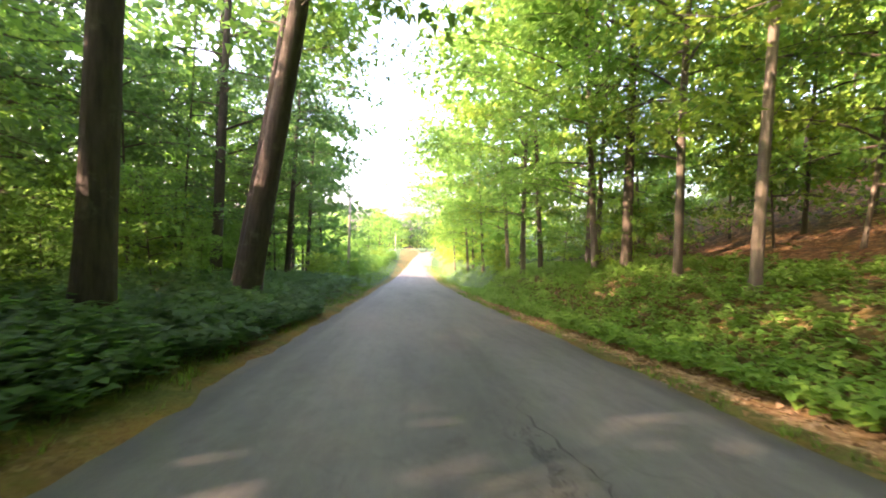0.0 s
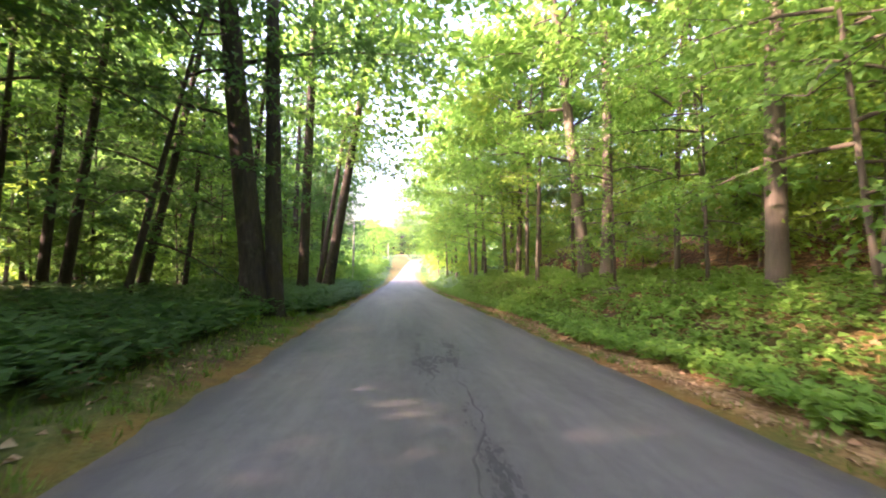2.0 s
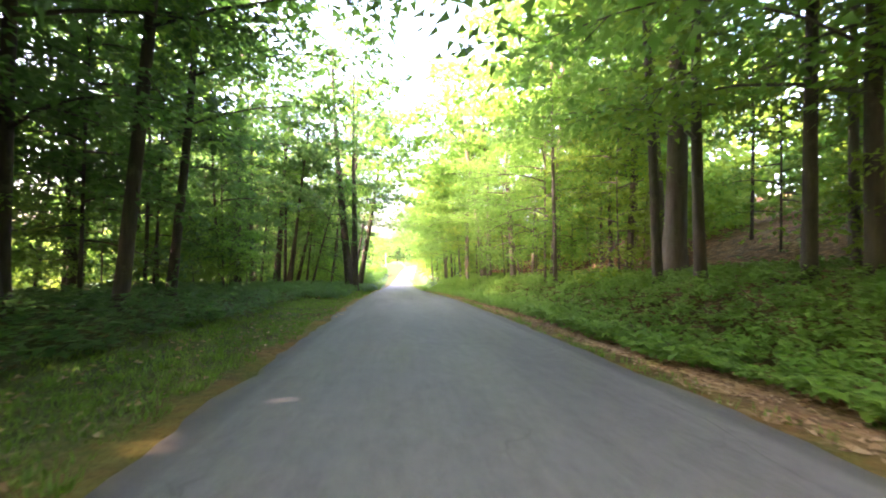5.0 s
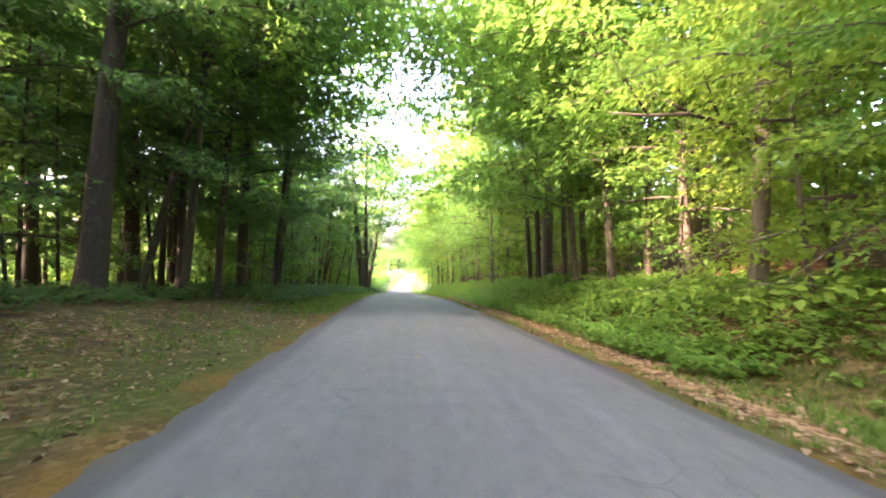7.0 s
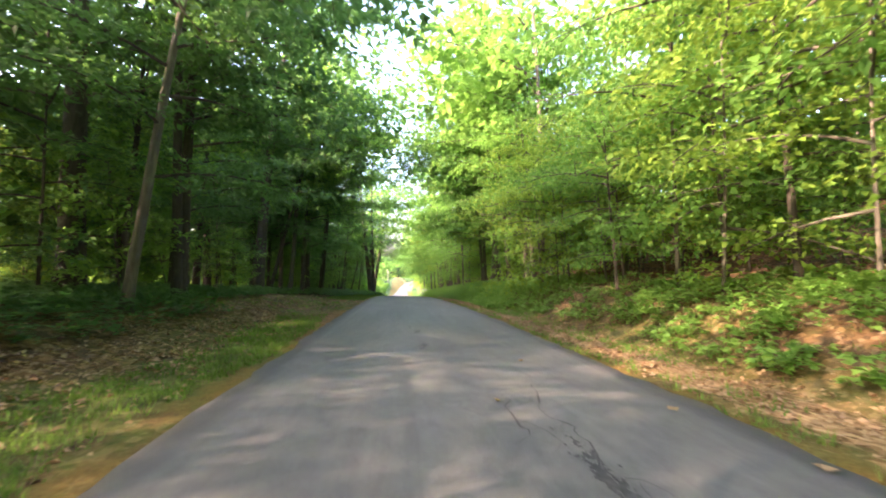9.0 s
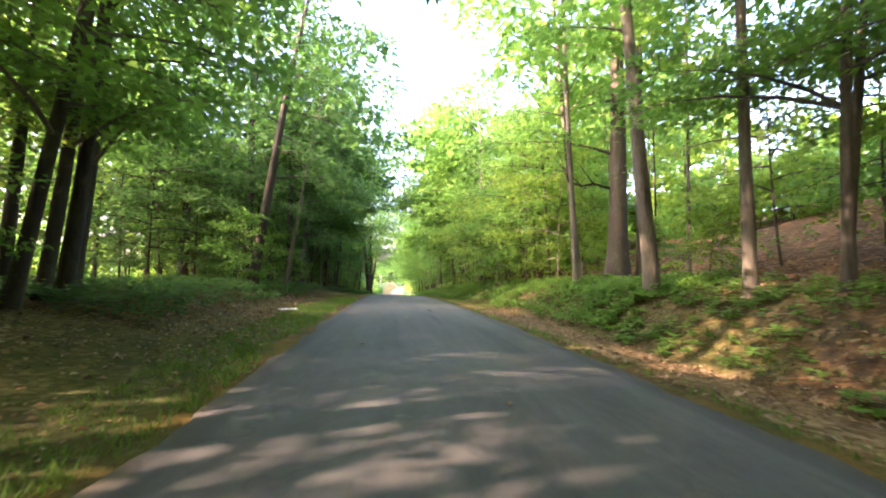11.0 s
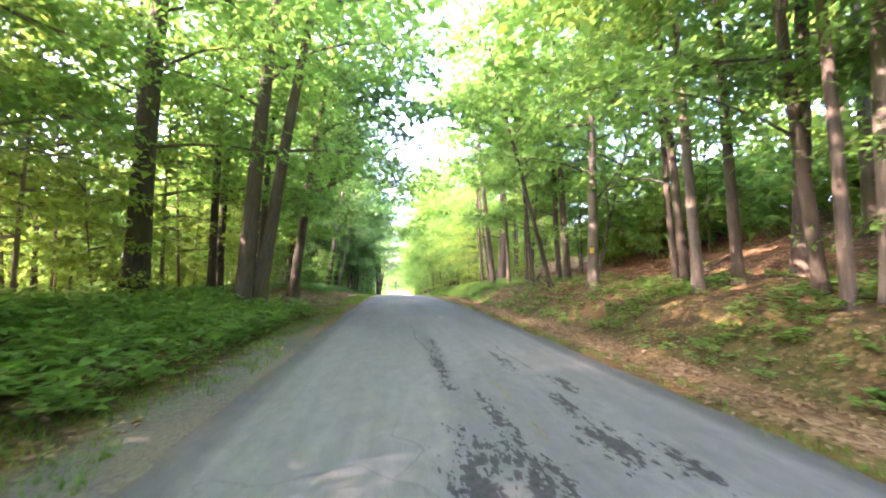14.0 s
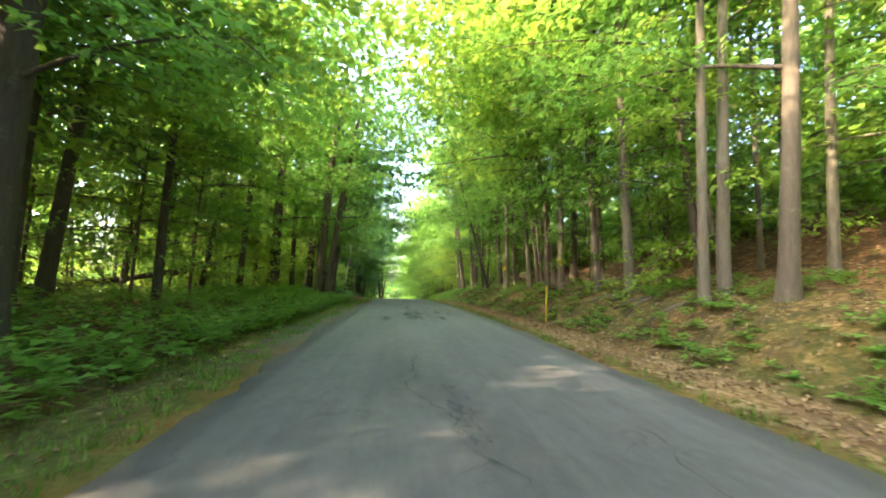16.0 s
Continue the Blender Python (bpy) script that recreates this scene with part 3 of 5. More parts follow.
class Woodland:
    """Trees too far and too many to count, gathered into one mesh."""

    def __init__(self):
        self.co, self.idx, self.tot, self.mat, self.count = [], [], [], [], 0
        self.mats = [LEAF, LEAF_YELLOW, LEAF_COOL_SHADE, BARK, BARK_DARK, BARK_PALE]

    def add_mesh(self, me, m):
        n = len(me.vertices)
        co = np.empty(n * 3)
        me.vertices.foreach_get("co", co)
        a = np.array(m)
        idx, tot = np.empty(len(me.loops), np.int32), np.empty(len(me.polygons), np.int32)
        me.loops.foreach_get("vertex_index", idx), me.polygons.foreach_get("loop_total", tot)
        self.co.append(co.reshape(-1, 3) @ a[:3, :3].T + a[:3, 3])
        self.idx.append(idx + self.count), self.tot.append(tot)
        self.mat.append(np.full(len(tot), self.mats.index(me.materials[0]), np.int32))
        self.count += n

    def add(self, form, x, y, d, height, lean, turn, seed):
        s = height / form.height
        m = stand(x, y, lean, turn, s)
        me = trunk_mesh(form, d / 2 / s, seed, sides=6)
        for q in (me, form.limbs, form.crown):
            self.add_mesh(q, m)
        bpy.data.meshes.remove(me)

    def finish(self, name, label):
        co, idx, tot = np.concatenate(self.co), np.concatenate(self.idx), np.concatenate(self.tot)
        me = bpy.data.meshes.new(name)
        me.vertices.add(len(co)), me.vertices.foreach_set("co", co.ravel())
        me.loops.add(len(idx)), me.loops.foreach_set("vertex_index", idx)
        me.polygons.add(len(tot))
        me.polygons.foreach_set("loop_start", np.concatenate([[0], np.cumsum(tot)[:-1]]).astype(np.int32))
        me.polygons.foreach_set("loop_total", tot)
        for m in self.mats:
            me.materials.append(m)
        me.polygons.foreach_set("material_index", np.concatenate(self.mat))
        me.update(calc_edges=True)
        return tagged(new(name, me), label, "woodland", kind="stuff")

# ---- the trees that line the road ----
OVER_AT = []
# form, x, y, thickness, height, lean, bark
# left trees: shade is painted in through darker leaf and bark colours
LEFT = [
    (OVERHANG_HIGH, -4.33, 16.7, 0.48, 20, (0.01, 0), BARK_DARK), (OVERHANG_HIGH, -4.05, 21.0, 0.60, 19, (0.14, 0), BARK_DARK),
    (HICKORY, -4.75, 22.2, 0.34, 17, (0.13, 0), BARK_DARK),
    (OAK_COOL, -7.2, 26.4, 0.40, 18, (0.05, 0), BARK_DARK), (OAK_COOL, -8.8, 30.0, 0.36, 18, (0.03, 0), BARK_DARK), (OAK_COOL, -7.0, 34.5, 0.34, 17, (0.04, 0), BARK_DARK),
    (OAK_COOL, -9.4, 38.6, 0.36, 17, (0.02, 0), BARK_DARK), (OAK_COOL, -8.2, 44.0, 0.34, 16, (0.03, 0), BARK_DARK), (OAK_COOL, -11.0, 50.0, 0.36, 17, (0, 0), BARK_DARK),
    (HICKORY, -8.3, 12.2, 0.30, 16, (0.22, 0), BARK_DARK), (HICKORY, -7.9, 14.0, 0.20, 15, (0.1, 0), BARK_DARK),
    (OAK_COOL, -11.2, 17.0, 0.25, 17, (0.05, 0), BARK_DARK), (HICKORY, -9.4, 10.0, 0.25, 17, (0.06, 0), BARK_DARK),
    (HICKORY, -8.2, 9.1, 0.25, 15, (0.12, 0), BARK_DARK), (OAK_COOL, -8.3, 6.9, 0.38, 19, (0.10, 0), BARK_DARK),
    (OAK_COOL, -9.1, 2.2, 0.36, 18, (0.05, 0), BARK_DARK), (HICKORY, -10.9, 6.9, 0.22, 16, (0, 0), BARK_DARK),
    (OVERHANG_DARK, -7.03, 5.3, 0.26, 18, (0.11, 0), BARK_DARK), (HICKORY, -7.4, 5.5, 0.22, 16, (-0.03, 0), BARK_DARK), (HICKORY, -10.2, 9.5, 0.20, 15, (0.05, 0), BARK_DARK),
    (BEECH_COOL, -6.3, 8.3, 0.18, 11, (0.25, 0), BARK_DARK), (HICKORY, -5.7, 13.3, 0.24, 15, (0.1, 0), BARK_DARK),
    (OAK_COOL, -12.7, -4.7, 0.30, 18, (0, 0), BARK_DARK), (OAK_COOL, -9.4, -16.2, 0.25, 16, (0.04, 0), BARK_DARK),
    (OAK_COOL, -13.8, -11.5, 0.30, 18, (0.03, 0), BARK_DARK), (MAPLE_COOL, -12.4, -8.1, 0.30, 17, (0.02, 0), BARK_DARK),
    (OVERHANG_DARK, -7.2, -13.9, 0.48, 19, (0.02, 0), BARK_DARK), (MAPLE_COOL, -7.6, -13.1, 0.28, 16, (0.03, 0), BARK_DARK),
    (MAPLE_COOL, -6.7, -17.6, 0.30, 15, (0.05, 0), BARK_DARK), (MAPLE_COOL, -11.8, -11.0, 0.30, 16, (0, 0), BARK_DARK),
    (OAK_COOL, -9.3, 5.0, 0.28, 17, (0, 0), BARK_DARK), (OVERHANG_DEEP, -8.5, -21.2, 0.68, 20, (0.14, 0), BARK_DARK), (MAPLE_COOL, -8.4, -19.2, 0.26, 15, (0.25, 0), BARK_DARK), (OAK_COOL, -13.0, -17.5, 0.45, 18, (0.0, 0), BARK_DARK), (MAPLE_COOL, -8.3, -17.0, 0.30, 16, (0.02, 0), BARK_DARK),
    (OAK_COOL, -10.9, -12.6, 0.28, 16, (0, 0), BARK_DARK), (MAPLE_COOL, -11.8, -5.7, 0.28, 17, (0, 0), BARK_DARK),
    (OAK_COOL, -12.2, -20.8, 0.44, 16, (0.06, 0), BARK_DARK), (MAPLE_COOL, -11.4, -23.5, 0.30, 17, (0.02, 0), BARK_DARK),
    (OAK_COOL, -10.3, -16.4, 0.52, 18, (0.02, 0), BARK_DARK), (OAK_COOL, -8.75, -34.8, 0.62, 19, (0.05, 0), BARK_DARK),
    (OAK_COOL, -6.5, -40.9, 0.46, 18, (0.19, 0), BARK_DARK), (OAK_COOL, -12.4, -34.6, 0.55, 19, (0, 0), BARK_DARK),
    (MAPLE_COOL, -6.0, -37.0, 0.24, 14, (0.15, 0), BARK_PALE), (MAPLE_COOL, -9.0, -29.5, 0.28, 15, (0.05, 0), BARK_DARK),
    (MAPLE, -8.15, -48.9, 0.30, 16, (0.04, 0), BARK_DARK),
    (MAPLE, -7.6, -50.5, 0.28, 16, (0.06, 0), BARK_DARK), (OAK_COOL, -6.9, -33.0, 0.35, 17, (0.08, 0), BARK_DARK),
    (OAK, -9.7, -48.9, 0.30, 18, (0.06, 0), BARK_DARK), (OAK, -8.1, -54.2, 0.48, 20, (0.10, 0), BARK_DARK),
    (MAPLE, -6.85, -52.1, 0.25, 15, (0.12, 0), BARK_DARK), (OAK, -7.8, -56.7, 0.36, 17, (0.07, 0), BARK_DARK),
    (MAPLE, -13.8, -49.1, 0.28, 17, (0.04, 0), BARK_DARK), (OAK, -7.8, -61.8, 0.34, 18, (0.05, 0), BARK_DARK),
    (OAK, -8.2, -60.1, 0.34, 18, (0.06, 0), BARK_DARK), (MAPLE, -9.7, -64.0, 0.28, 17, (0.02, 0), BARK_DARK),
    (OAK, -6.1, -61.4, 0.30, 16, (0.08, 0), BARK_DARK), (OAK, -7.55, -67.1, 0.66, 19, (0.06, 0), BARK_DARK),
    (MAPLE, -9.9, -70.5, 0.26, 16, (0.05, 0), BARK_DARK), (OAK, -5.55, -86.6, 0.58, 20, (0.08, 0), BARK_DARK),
    # next two rows: unseen trees past the view's edge, added to block the sun
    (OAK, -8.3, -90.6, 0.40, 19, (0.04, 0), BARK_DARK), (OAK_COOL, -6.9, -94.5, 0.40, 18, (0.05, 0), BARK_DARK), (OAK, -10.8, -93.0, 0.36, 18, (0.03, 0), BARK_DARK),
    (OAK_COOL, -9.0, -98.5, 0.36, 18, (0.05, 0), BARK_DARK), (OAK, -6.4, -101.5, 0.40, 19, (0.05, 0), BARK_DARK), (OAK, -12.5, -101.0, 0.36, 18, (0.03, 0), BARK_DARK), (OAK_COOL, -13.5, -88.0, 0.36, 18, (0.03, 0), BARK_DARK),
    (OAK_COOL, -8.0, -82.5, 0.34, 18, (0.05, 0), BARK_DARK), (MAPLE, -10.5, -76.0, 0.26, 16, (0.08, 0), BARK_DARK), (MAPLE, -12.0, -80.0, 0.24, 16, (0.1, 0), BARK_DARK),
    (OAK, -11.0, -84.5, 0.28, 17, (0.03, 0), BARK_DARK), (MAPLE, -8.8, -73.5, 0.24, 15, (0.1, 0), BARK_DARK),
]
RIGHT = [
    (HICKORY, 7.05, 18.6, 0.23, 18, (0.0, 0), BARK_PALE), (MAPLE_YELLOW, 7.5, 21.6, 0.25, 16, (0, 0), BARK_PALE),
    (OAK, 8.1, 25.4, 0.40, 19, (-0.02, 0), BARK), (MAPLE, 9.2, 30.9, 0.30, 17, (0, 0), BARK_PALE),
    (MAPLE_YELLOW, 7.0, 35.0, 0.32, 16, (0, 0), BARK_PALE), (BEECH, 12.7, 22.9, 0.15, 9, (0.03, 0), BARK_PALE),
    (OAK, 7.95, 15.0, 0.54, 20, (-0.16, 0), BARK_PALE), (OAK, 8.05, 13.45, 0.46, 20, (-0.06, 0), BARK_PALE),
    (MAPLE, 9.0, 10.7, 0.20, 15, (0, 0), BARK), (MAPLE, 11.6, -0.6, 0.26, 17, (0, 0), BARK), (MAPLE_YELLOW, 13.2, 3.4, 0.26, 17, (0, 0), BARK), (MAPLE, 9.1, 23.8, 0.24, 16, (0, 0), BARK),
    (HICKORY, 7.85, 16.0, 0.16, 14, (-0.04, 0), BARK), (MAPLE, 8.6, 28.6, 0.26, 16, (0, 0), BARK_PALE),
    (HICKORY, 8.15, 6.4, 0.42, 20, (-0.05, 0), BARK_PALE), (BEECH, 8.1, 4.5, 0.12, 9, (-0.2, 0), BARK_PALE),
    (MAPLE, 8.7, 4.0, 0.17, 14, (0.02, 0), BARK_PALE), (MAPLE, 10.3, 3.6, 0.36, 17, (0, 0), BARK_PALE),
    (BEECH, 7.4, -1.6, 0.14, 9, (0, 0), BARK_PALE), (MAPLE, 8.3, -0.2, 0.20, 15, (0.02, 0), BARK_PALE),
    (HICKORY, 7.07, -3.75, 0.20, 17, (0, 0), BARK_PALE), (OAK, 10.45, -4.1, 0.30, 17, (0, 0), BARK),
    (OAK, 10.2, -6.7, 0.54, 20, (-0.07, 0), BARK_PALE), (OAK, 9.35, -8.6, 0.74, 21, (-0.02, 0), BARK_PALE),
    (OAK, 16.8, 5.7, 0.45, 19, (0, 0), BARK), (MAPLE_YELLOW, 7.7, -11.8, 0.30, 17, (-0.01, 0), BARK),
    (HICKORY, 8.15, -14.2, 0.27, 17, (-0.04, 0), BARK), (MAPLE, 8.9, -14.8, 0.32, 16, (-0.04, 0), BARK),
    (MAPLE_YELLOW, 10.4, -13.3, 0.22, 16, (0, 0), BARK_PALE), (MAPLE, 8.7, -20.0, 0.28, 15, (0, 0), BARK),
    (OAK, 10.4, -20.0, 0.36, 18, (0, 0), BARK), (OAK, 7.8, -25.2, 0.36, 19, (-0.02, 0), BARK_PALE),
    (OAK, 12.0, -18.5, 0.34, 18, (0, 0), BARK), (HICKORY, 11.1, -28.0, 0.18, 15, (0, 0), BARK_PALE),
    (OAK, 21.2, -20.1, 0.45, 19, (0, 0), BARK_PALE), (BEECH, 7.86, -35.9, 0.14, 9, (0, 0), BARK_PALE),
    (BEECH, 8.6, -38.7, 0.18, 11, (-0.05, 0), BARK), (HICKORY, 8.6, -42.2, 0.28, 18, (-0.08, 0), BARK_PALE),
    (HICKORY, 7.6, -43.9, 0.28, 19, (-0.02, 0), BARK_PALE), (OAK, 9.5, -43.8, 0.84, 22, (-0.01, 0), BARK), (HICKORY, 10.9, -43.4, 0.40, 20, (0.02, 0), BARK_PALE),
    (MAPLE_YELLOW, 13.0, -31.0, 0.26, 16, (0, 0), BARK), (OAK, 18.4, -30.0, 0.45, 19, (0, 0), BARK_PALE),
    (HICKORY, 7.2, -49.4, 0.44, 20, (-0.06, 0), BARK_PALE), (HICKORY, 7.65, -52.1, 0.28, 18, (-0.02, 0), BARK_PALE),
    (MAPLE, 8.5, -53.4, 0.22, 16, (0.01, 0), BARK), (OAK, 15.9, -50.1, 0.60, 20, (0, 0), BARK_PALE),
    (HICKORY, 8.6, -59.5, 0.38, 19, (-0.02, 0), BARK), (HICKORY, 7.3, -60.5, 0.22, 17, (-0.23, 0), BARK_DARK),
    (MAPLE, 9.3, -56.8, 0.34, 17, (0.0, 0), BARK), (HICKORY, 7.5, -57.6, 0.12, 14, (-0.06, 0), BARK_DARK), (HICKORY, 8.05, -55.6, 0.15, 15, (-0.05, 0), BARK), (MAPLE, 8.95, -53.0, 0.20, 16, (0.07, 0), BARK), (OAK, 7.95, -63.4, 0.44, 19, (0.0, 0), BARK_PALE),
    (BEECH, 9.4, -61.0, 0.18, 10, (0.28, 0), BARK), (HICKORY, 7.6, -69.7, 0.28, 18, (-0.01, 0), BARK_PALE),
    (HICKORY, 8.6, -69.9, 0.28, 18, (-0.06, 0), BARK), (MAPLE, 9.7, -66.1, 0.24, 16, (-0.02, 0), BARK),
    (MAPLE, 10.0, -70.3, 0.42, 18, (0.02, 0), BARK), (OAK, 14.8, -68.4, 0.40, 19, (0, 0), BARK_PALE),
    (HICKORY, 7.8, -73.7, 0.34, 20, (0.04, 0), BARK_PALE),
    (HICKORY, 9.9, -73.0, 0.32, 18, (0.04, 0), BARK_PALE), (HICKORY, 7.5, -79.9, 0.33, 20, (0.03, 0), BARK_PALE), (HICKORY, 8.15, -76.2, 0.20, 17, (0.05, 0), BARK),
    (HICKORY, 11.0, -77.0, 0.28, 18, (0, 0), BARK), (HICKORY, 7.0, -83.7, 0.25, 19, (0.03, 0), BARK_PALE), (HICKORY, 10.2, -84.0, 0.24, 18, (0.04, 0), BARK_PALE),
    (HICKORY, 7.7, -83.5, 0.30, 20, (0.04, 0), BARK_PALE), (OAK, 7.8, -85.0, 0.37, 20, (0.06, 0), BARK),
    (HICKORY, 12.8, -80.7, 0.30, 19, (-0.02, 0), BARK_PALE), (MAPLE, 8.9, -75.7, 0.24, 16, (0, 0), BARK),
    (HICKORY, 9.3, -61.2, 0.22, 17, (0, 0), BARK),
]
# tree's foot, then the line of a bare bough and its thickness
BOUGHS = [(7.8, -25.2, [(7.7, -25.2, 6.0), (6.9, -25.2, 6.35), (6.1, -25.3, 6.45), (5.2, -25.2, 6.4), (4.3, -25.1, 6.45)], 0.07),
          (-5.6, -57.6, [(-4.6, -57.6, 8.6), (-3.9, -57.6, 8.9), (-3.1, -57.6, 9.35), (-2.7, -57.5, 9.85), (-2.3, -57.4, 10.6)], 0.12),
          (7.2, -73.5, [(6.9, -73.5, 10.0), (5.3, -73.5, 10.3), (4.1, -73.5, 10.1), (2.9, -73.4, 9.9), (1.2, -73.3, 9.65)], 0.07),
          (9.5, -43.8, [(9.2, -43.8, 7.6), (8.4, -43.9, 7.75), (7.8, -44.0, 7.6), (7.2, -44.0, 7.8), (6.9, -44.1, 8.4)], 0.06),
          (7.95, -63.4, [(8.0, -63.4, 7.2), (8.5, -63.4, 7.6), (9.1, -63.4, 7.9), (9.6, -63.3, 7.95), (10.2, -63.2, 8.1)], 0.05)]


def bough(root, path, r, bark):
    inv = root.matrix_basis.inverted()
    pieces = [tube(path, [r, r * 0.85, r * 0.7, r * 0.5, r * 0.2], 8)]
    for k in (1, 2, 3):
        a, s = Vector(path[k]), (-1) ** k
        d = (Vector(path[k + 1]) - a).normalized()
        pieces.append(tube([a, a + d * 0.5 + Vector((0, 0.2 * s, 0.45)), a + d * 1.1 + Vector((0, 0.5 * s, 1.0))], [r * 0.5, r * 0.35, r * 0.1], 5))
    v, f = join(pieces)
    part("bough", mesh_from("bough", [inv @ Vector(q) for q in v], f, bark, True), root, "bare crooked bough reaching sideways")


for i, (form, x, y, d, h, lean, bark) in enumerate(LEFT + RIGHT):
    if x < 0:       # lower wood on the sunny side
        h *= 0.70 if y < -74 else 0.72 if x < -5.5 and 3 < y < 20 else 0.93 if y < 11 else 1.0
    made = tree(form, x, y, d, h, lean, 100 + i, bark)
    for lx, ly, path, r in BOUGHS:
        if (x, y) == (lx, ly):
            bough(made, path, r, BARK_DARK if x > 0 else bark)
LEANER = tree(OVERHANG_DEEP, -5.6, -57.6, 0.52, 18, (0.18, 0), 43, BARK, turn=0.1, label="brown-barked tree leaning out over the road")
MAPLE_ARCH = tree(OVERHANG_YELLOW, 7.2, -73.5, 0.22, 17, (-0.02, 0), 44, BARK, turn=math.pi, label="slender brown-barked maple with yellow-green boughs over the road")
bough(LEANER, BOUGHS[1][2], BOUGHS[1][3], BARK)
bough(MAPLE_ARCH, BOUGHS[2][2], BOUGHS[2][3], BARK)
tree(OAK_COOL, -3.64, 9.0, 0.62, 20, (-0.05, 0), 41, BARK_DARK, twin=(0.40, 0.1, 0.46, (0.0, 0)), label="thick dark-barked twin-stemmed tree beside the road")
tree(OAK, -5.1, -65.9, 0.54, 20, (0.10, 0), 42, BARK, twin=(0.42, 0.1, 0.46, (0.17, 0)), label="thick brown-barked tree forking into two stems low down")

for k, (form, x, y, d, h, bark) in enumerate((
        (OVERHANG, 7.7, 27.0, 0.30, 17, BARK_PALE), (OVERHANG, 7.6, 33.5, 0.30, 17, BARK), (OVERHANG, 7.6, 41.0, 0.32, 18, BARK_PALE), (OVERHANG, 7.4, 50.0, 0.32, 18, BARK),
        (OVERHANG, 7.4, 60.0, 0.32, 18, BARK_PALE), (OVERHANG, 7.2, 72.0, 0.32, 18, BARK), (OVERHANG_COOL, -7.4, -50.2, 0.34, 16, BARK_DARK), (OVERHANG_COOL, -7.3, -8.0, 0.30, 16, BARK_DARK), (OVERHANG_COOL, -7.1, -19.2, 0.30, 16, BARK_DARK), (OVERHANG, 8.4, -22.4, 0.28, 18.5, BARK), (OVERHANG_HIGH, 7.9, -9.8, 0.30, 19, BARK), (OVERHANG_HIGH, 7.7, -19.4, 0.30, 19, BARK), (OVERHANG_HIGH, -7.6, -72.4, 0.30, 18, BARK_DARK), (OVERHANG_YELLOW, -7.4, -84.0, 0.24, 13, BARK_DARK), (OVERHANG_COOL, -7.0, -86.0, 0.22, 12.5, BARK_DARK), (OVERHANG_HIGH, 8.9, -67.6, 0.28, 18, BARK), (OVERHANG, 7.7, -16.4, 0.30, 19, BARK), (OVERHANG_COOL, -6.5, -11.6, 0.32, 19, BARK_DARK), (OVERHANG, 8.0, -72.4, 0.26, 18, BARK), (OVERHANG_COOL, -8.9, -76.6, 0.28, 14.5, BARK_DARK), (OVERHANG_YELLOW, -6.9, -80.2, 0.26, 13, BARK_DARK), (OVERHANG, 9.4, -80.8, 0.30, 17, BARK), (OVERHANG_DEEP, -6.6, -33.8, 0.30, 16, BARK_DARK),
        (OVERHANG_COOL, -9.6, -31.6, 0.24, 13, BARK_DARK), (OVERHANG_COOL, -7.9, -89.0, 0.24, 11.5, BARK_DARK), (OVERHANG_YELLOW, 7.4, -78.0, 0.24, 18, BARK))):
    tree(form, x, y, d, h, (0.05 if x < 0 else -0.05, 0), 300 + k, bark, turn=(0.0 if x < 0 else math.pi) + 0.3 * (-1) ** k, label="tall tree whose leafy limbs reach over the road")
    OVER_AT.append((x, y))

# ---- understorey and the wood behind ----
rng = random.Random(5)
taken = [(x, y) for _, x, y, *_ in LEFT + RIGHT] + OVER_AT


def free(x, y, gap):
    return all((x - a) ** 2 + (y - b) ** 2 > gap * gap for a, b in taken)


def scatter(count, xs, ys, gap, forms, d, h, group, lean=0.05, tries=30, name="young_tree"):
    for _ in range(count):
        for _ in range(tries):
            x, y = rng.uniform(*xs), rng.uniform(*ys)
            if free(x, y, gap):
                break
        else:
            continue
        taken.append((x, y))
        f = rng.choice(forms)
        hh = rng.uniform(*h)
        tree(f, x, y, rng.uniform(*d) * hh / 10, hh, (rng.uniform(-lean, lean), rng.uniform(-lean, lean)), rng.randrange(10000), None, group, turn=rng.uniform(0, 6.28), name=name)


UNDER = "understorey trees"
for k, (form, x, y, h) in enumerate(((BEECH, 6.9, -34.4, 6.5), (BEECH_YELLOW, 8.4, -31.0, 7.5), (BEECH, 8.6, -36.8, 7), (BEECH_YELLOW, 7.3, -26.8, 7.5), (BEECH, 8.0, 8.2, 7), (BEECH, 7.6, 12.0, 6.5), (BEECH_YELLOW, 9.4, -81.6, 8), (BEECH, 8.9, -74.6, 7), (BEECH, 9.7, -78.2, 8.5), (BEECH_YELLOW, 8.2, -28.0, 8), (BEECH, 8.2, -32.6, 6))):
    taken.append((x, y))
    tree(form, x, y, 0.11, h, (-0.06, 0), 400 + k, None, UNDER, label="young beech with low spreading leafy layers on the bank", name="young_tree")
# beeches added where they keep sun patches off the road's left edge
for k, (x, y, h) in enumerate(((-8.2, -79.2, 7.5), (-10.4, -80.2, 9), (-7.3, -77.6, 7), (-9.2, -77.9, 8))):
    taken.append((x, y))
    tree(BEECH, x, y, 0.11, h, (0.05, 0), 420 + k, None, UNDER, label="young beech with spreading leafy layers among older trunks", name="young_tree")
tree(SAPLING_YELLOW, 8.1, -80.7, 0.05, 1.5, (0, 0), 410, None, UNDER, label="small yellow-leaved sapling on the leafy bank", name="sapling")
scatter(16, (8.8, 12.8), (-20, 34), 1.4, [BEECH_YELLOW, BEECH, BEECH_YELLOW], (0.10, 0.15), (6, 9), UNDER)
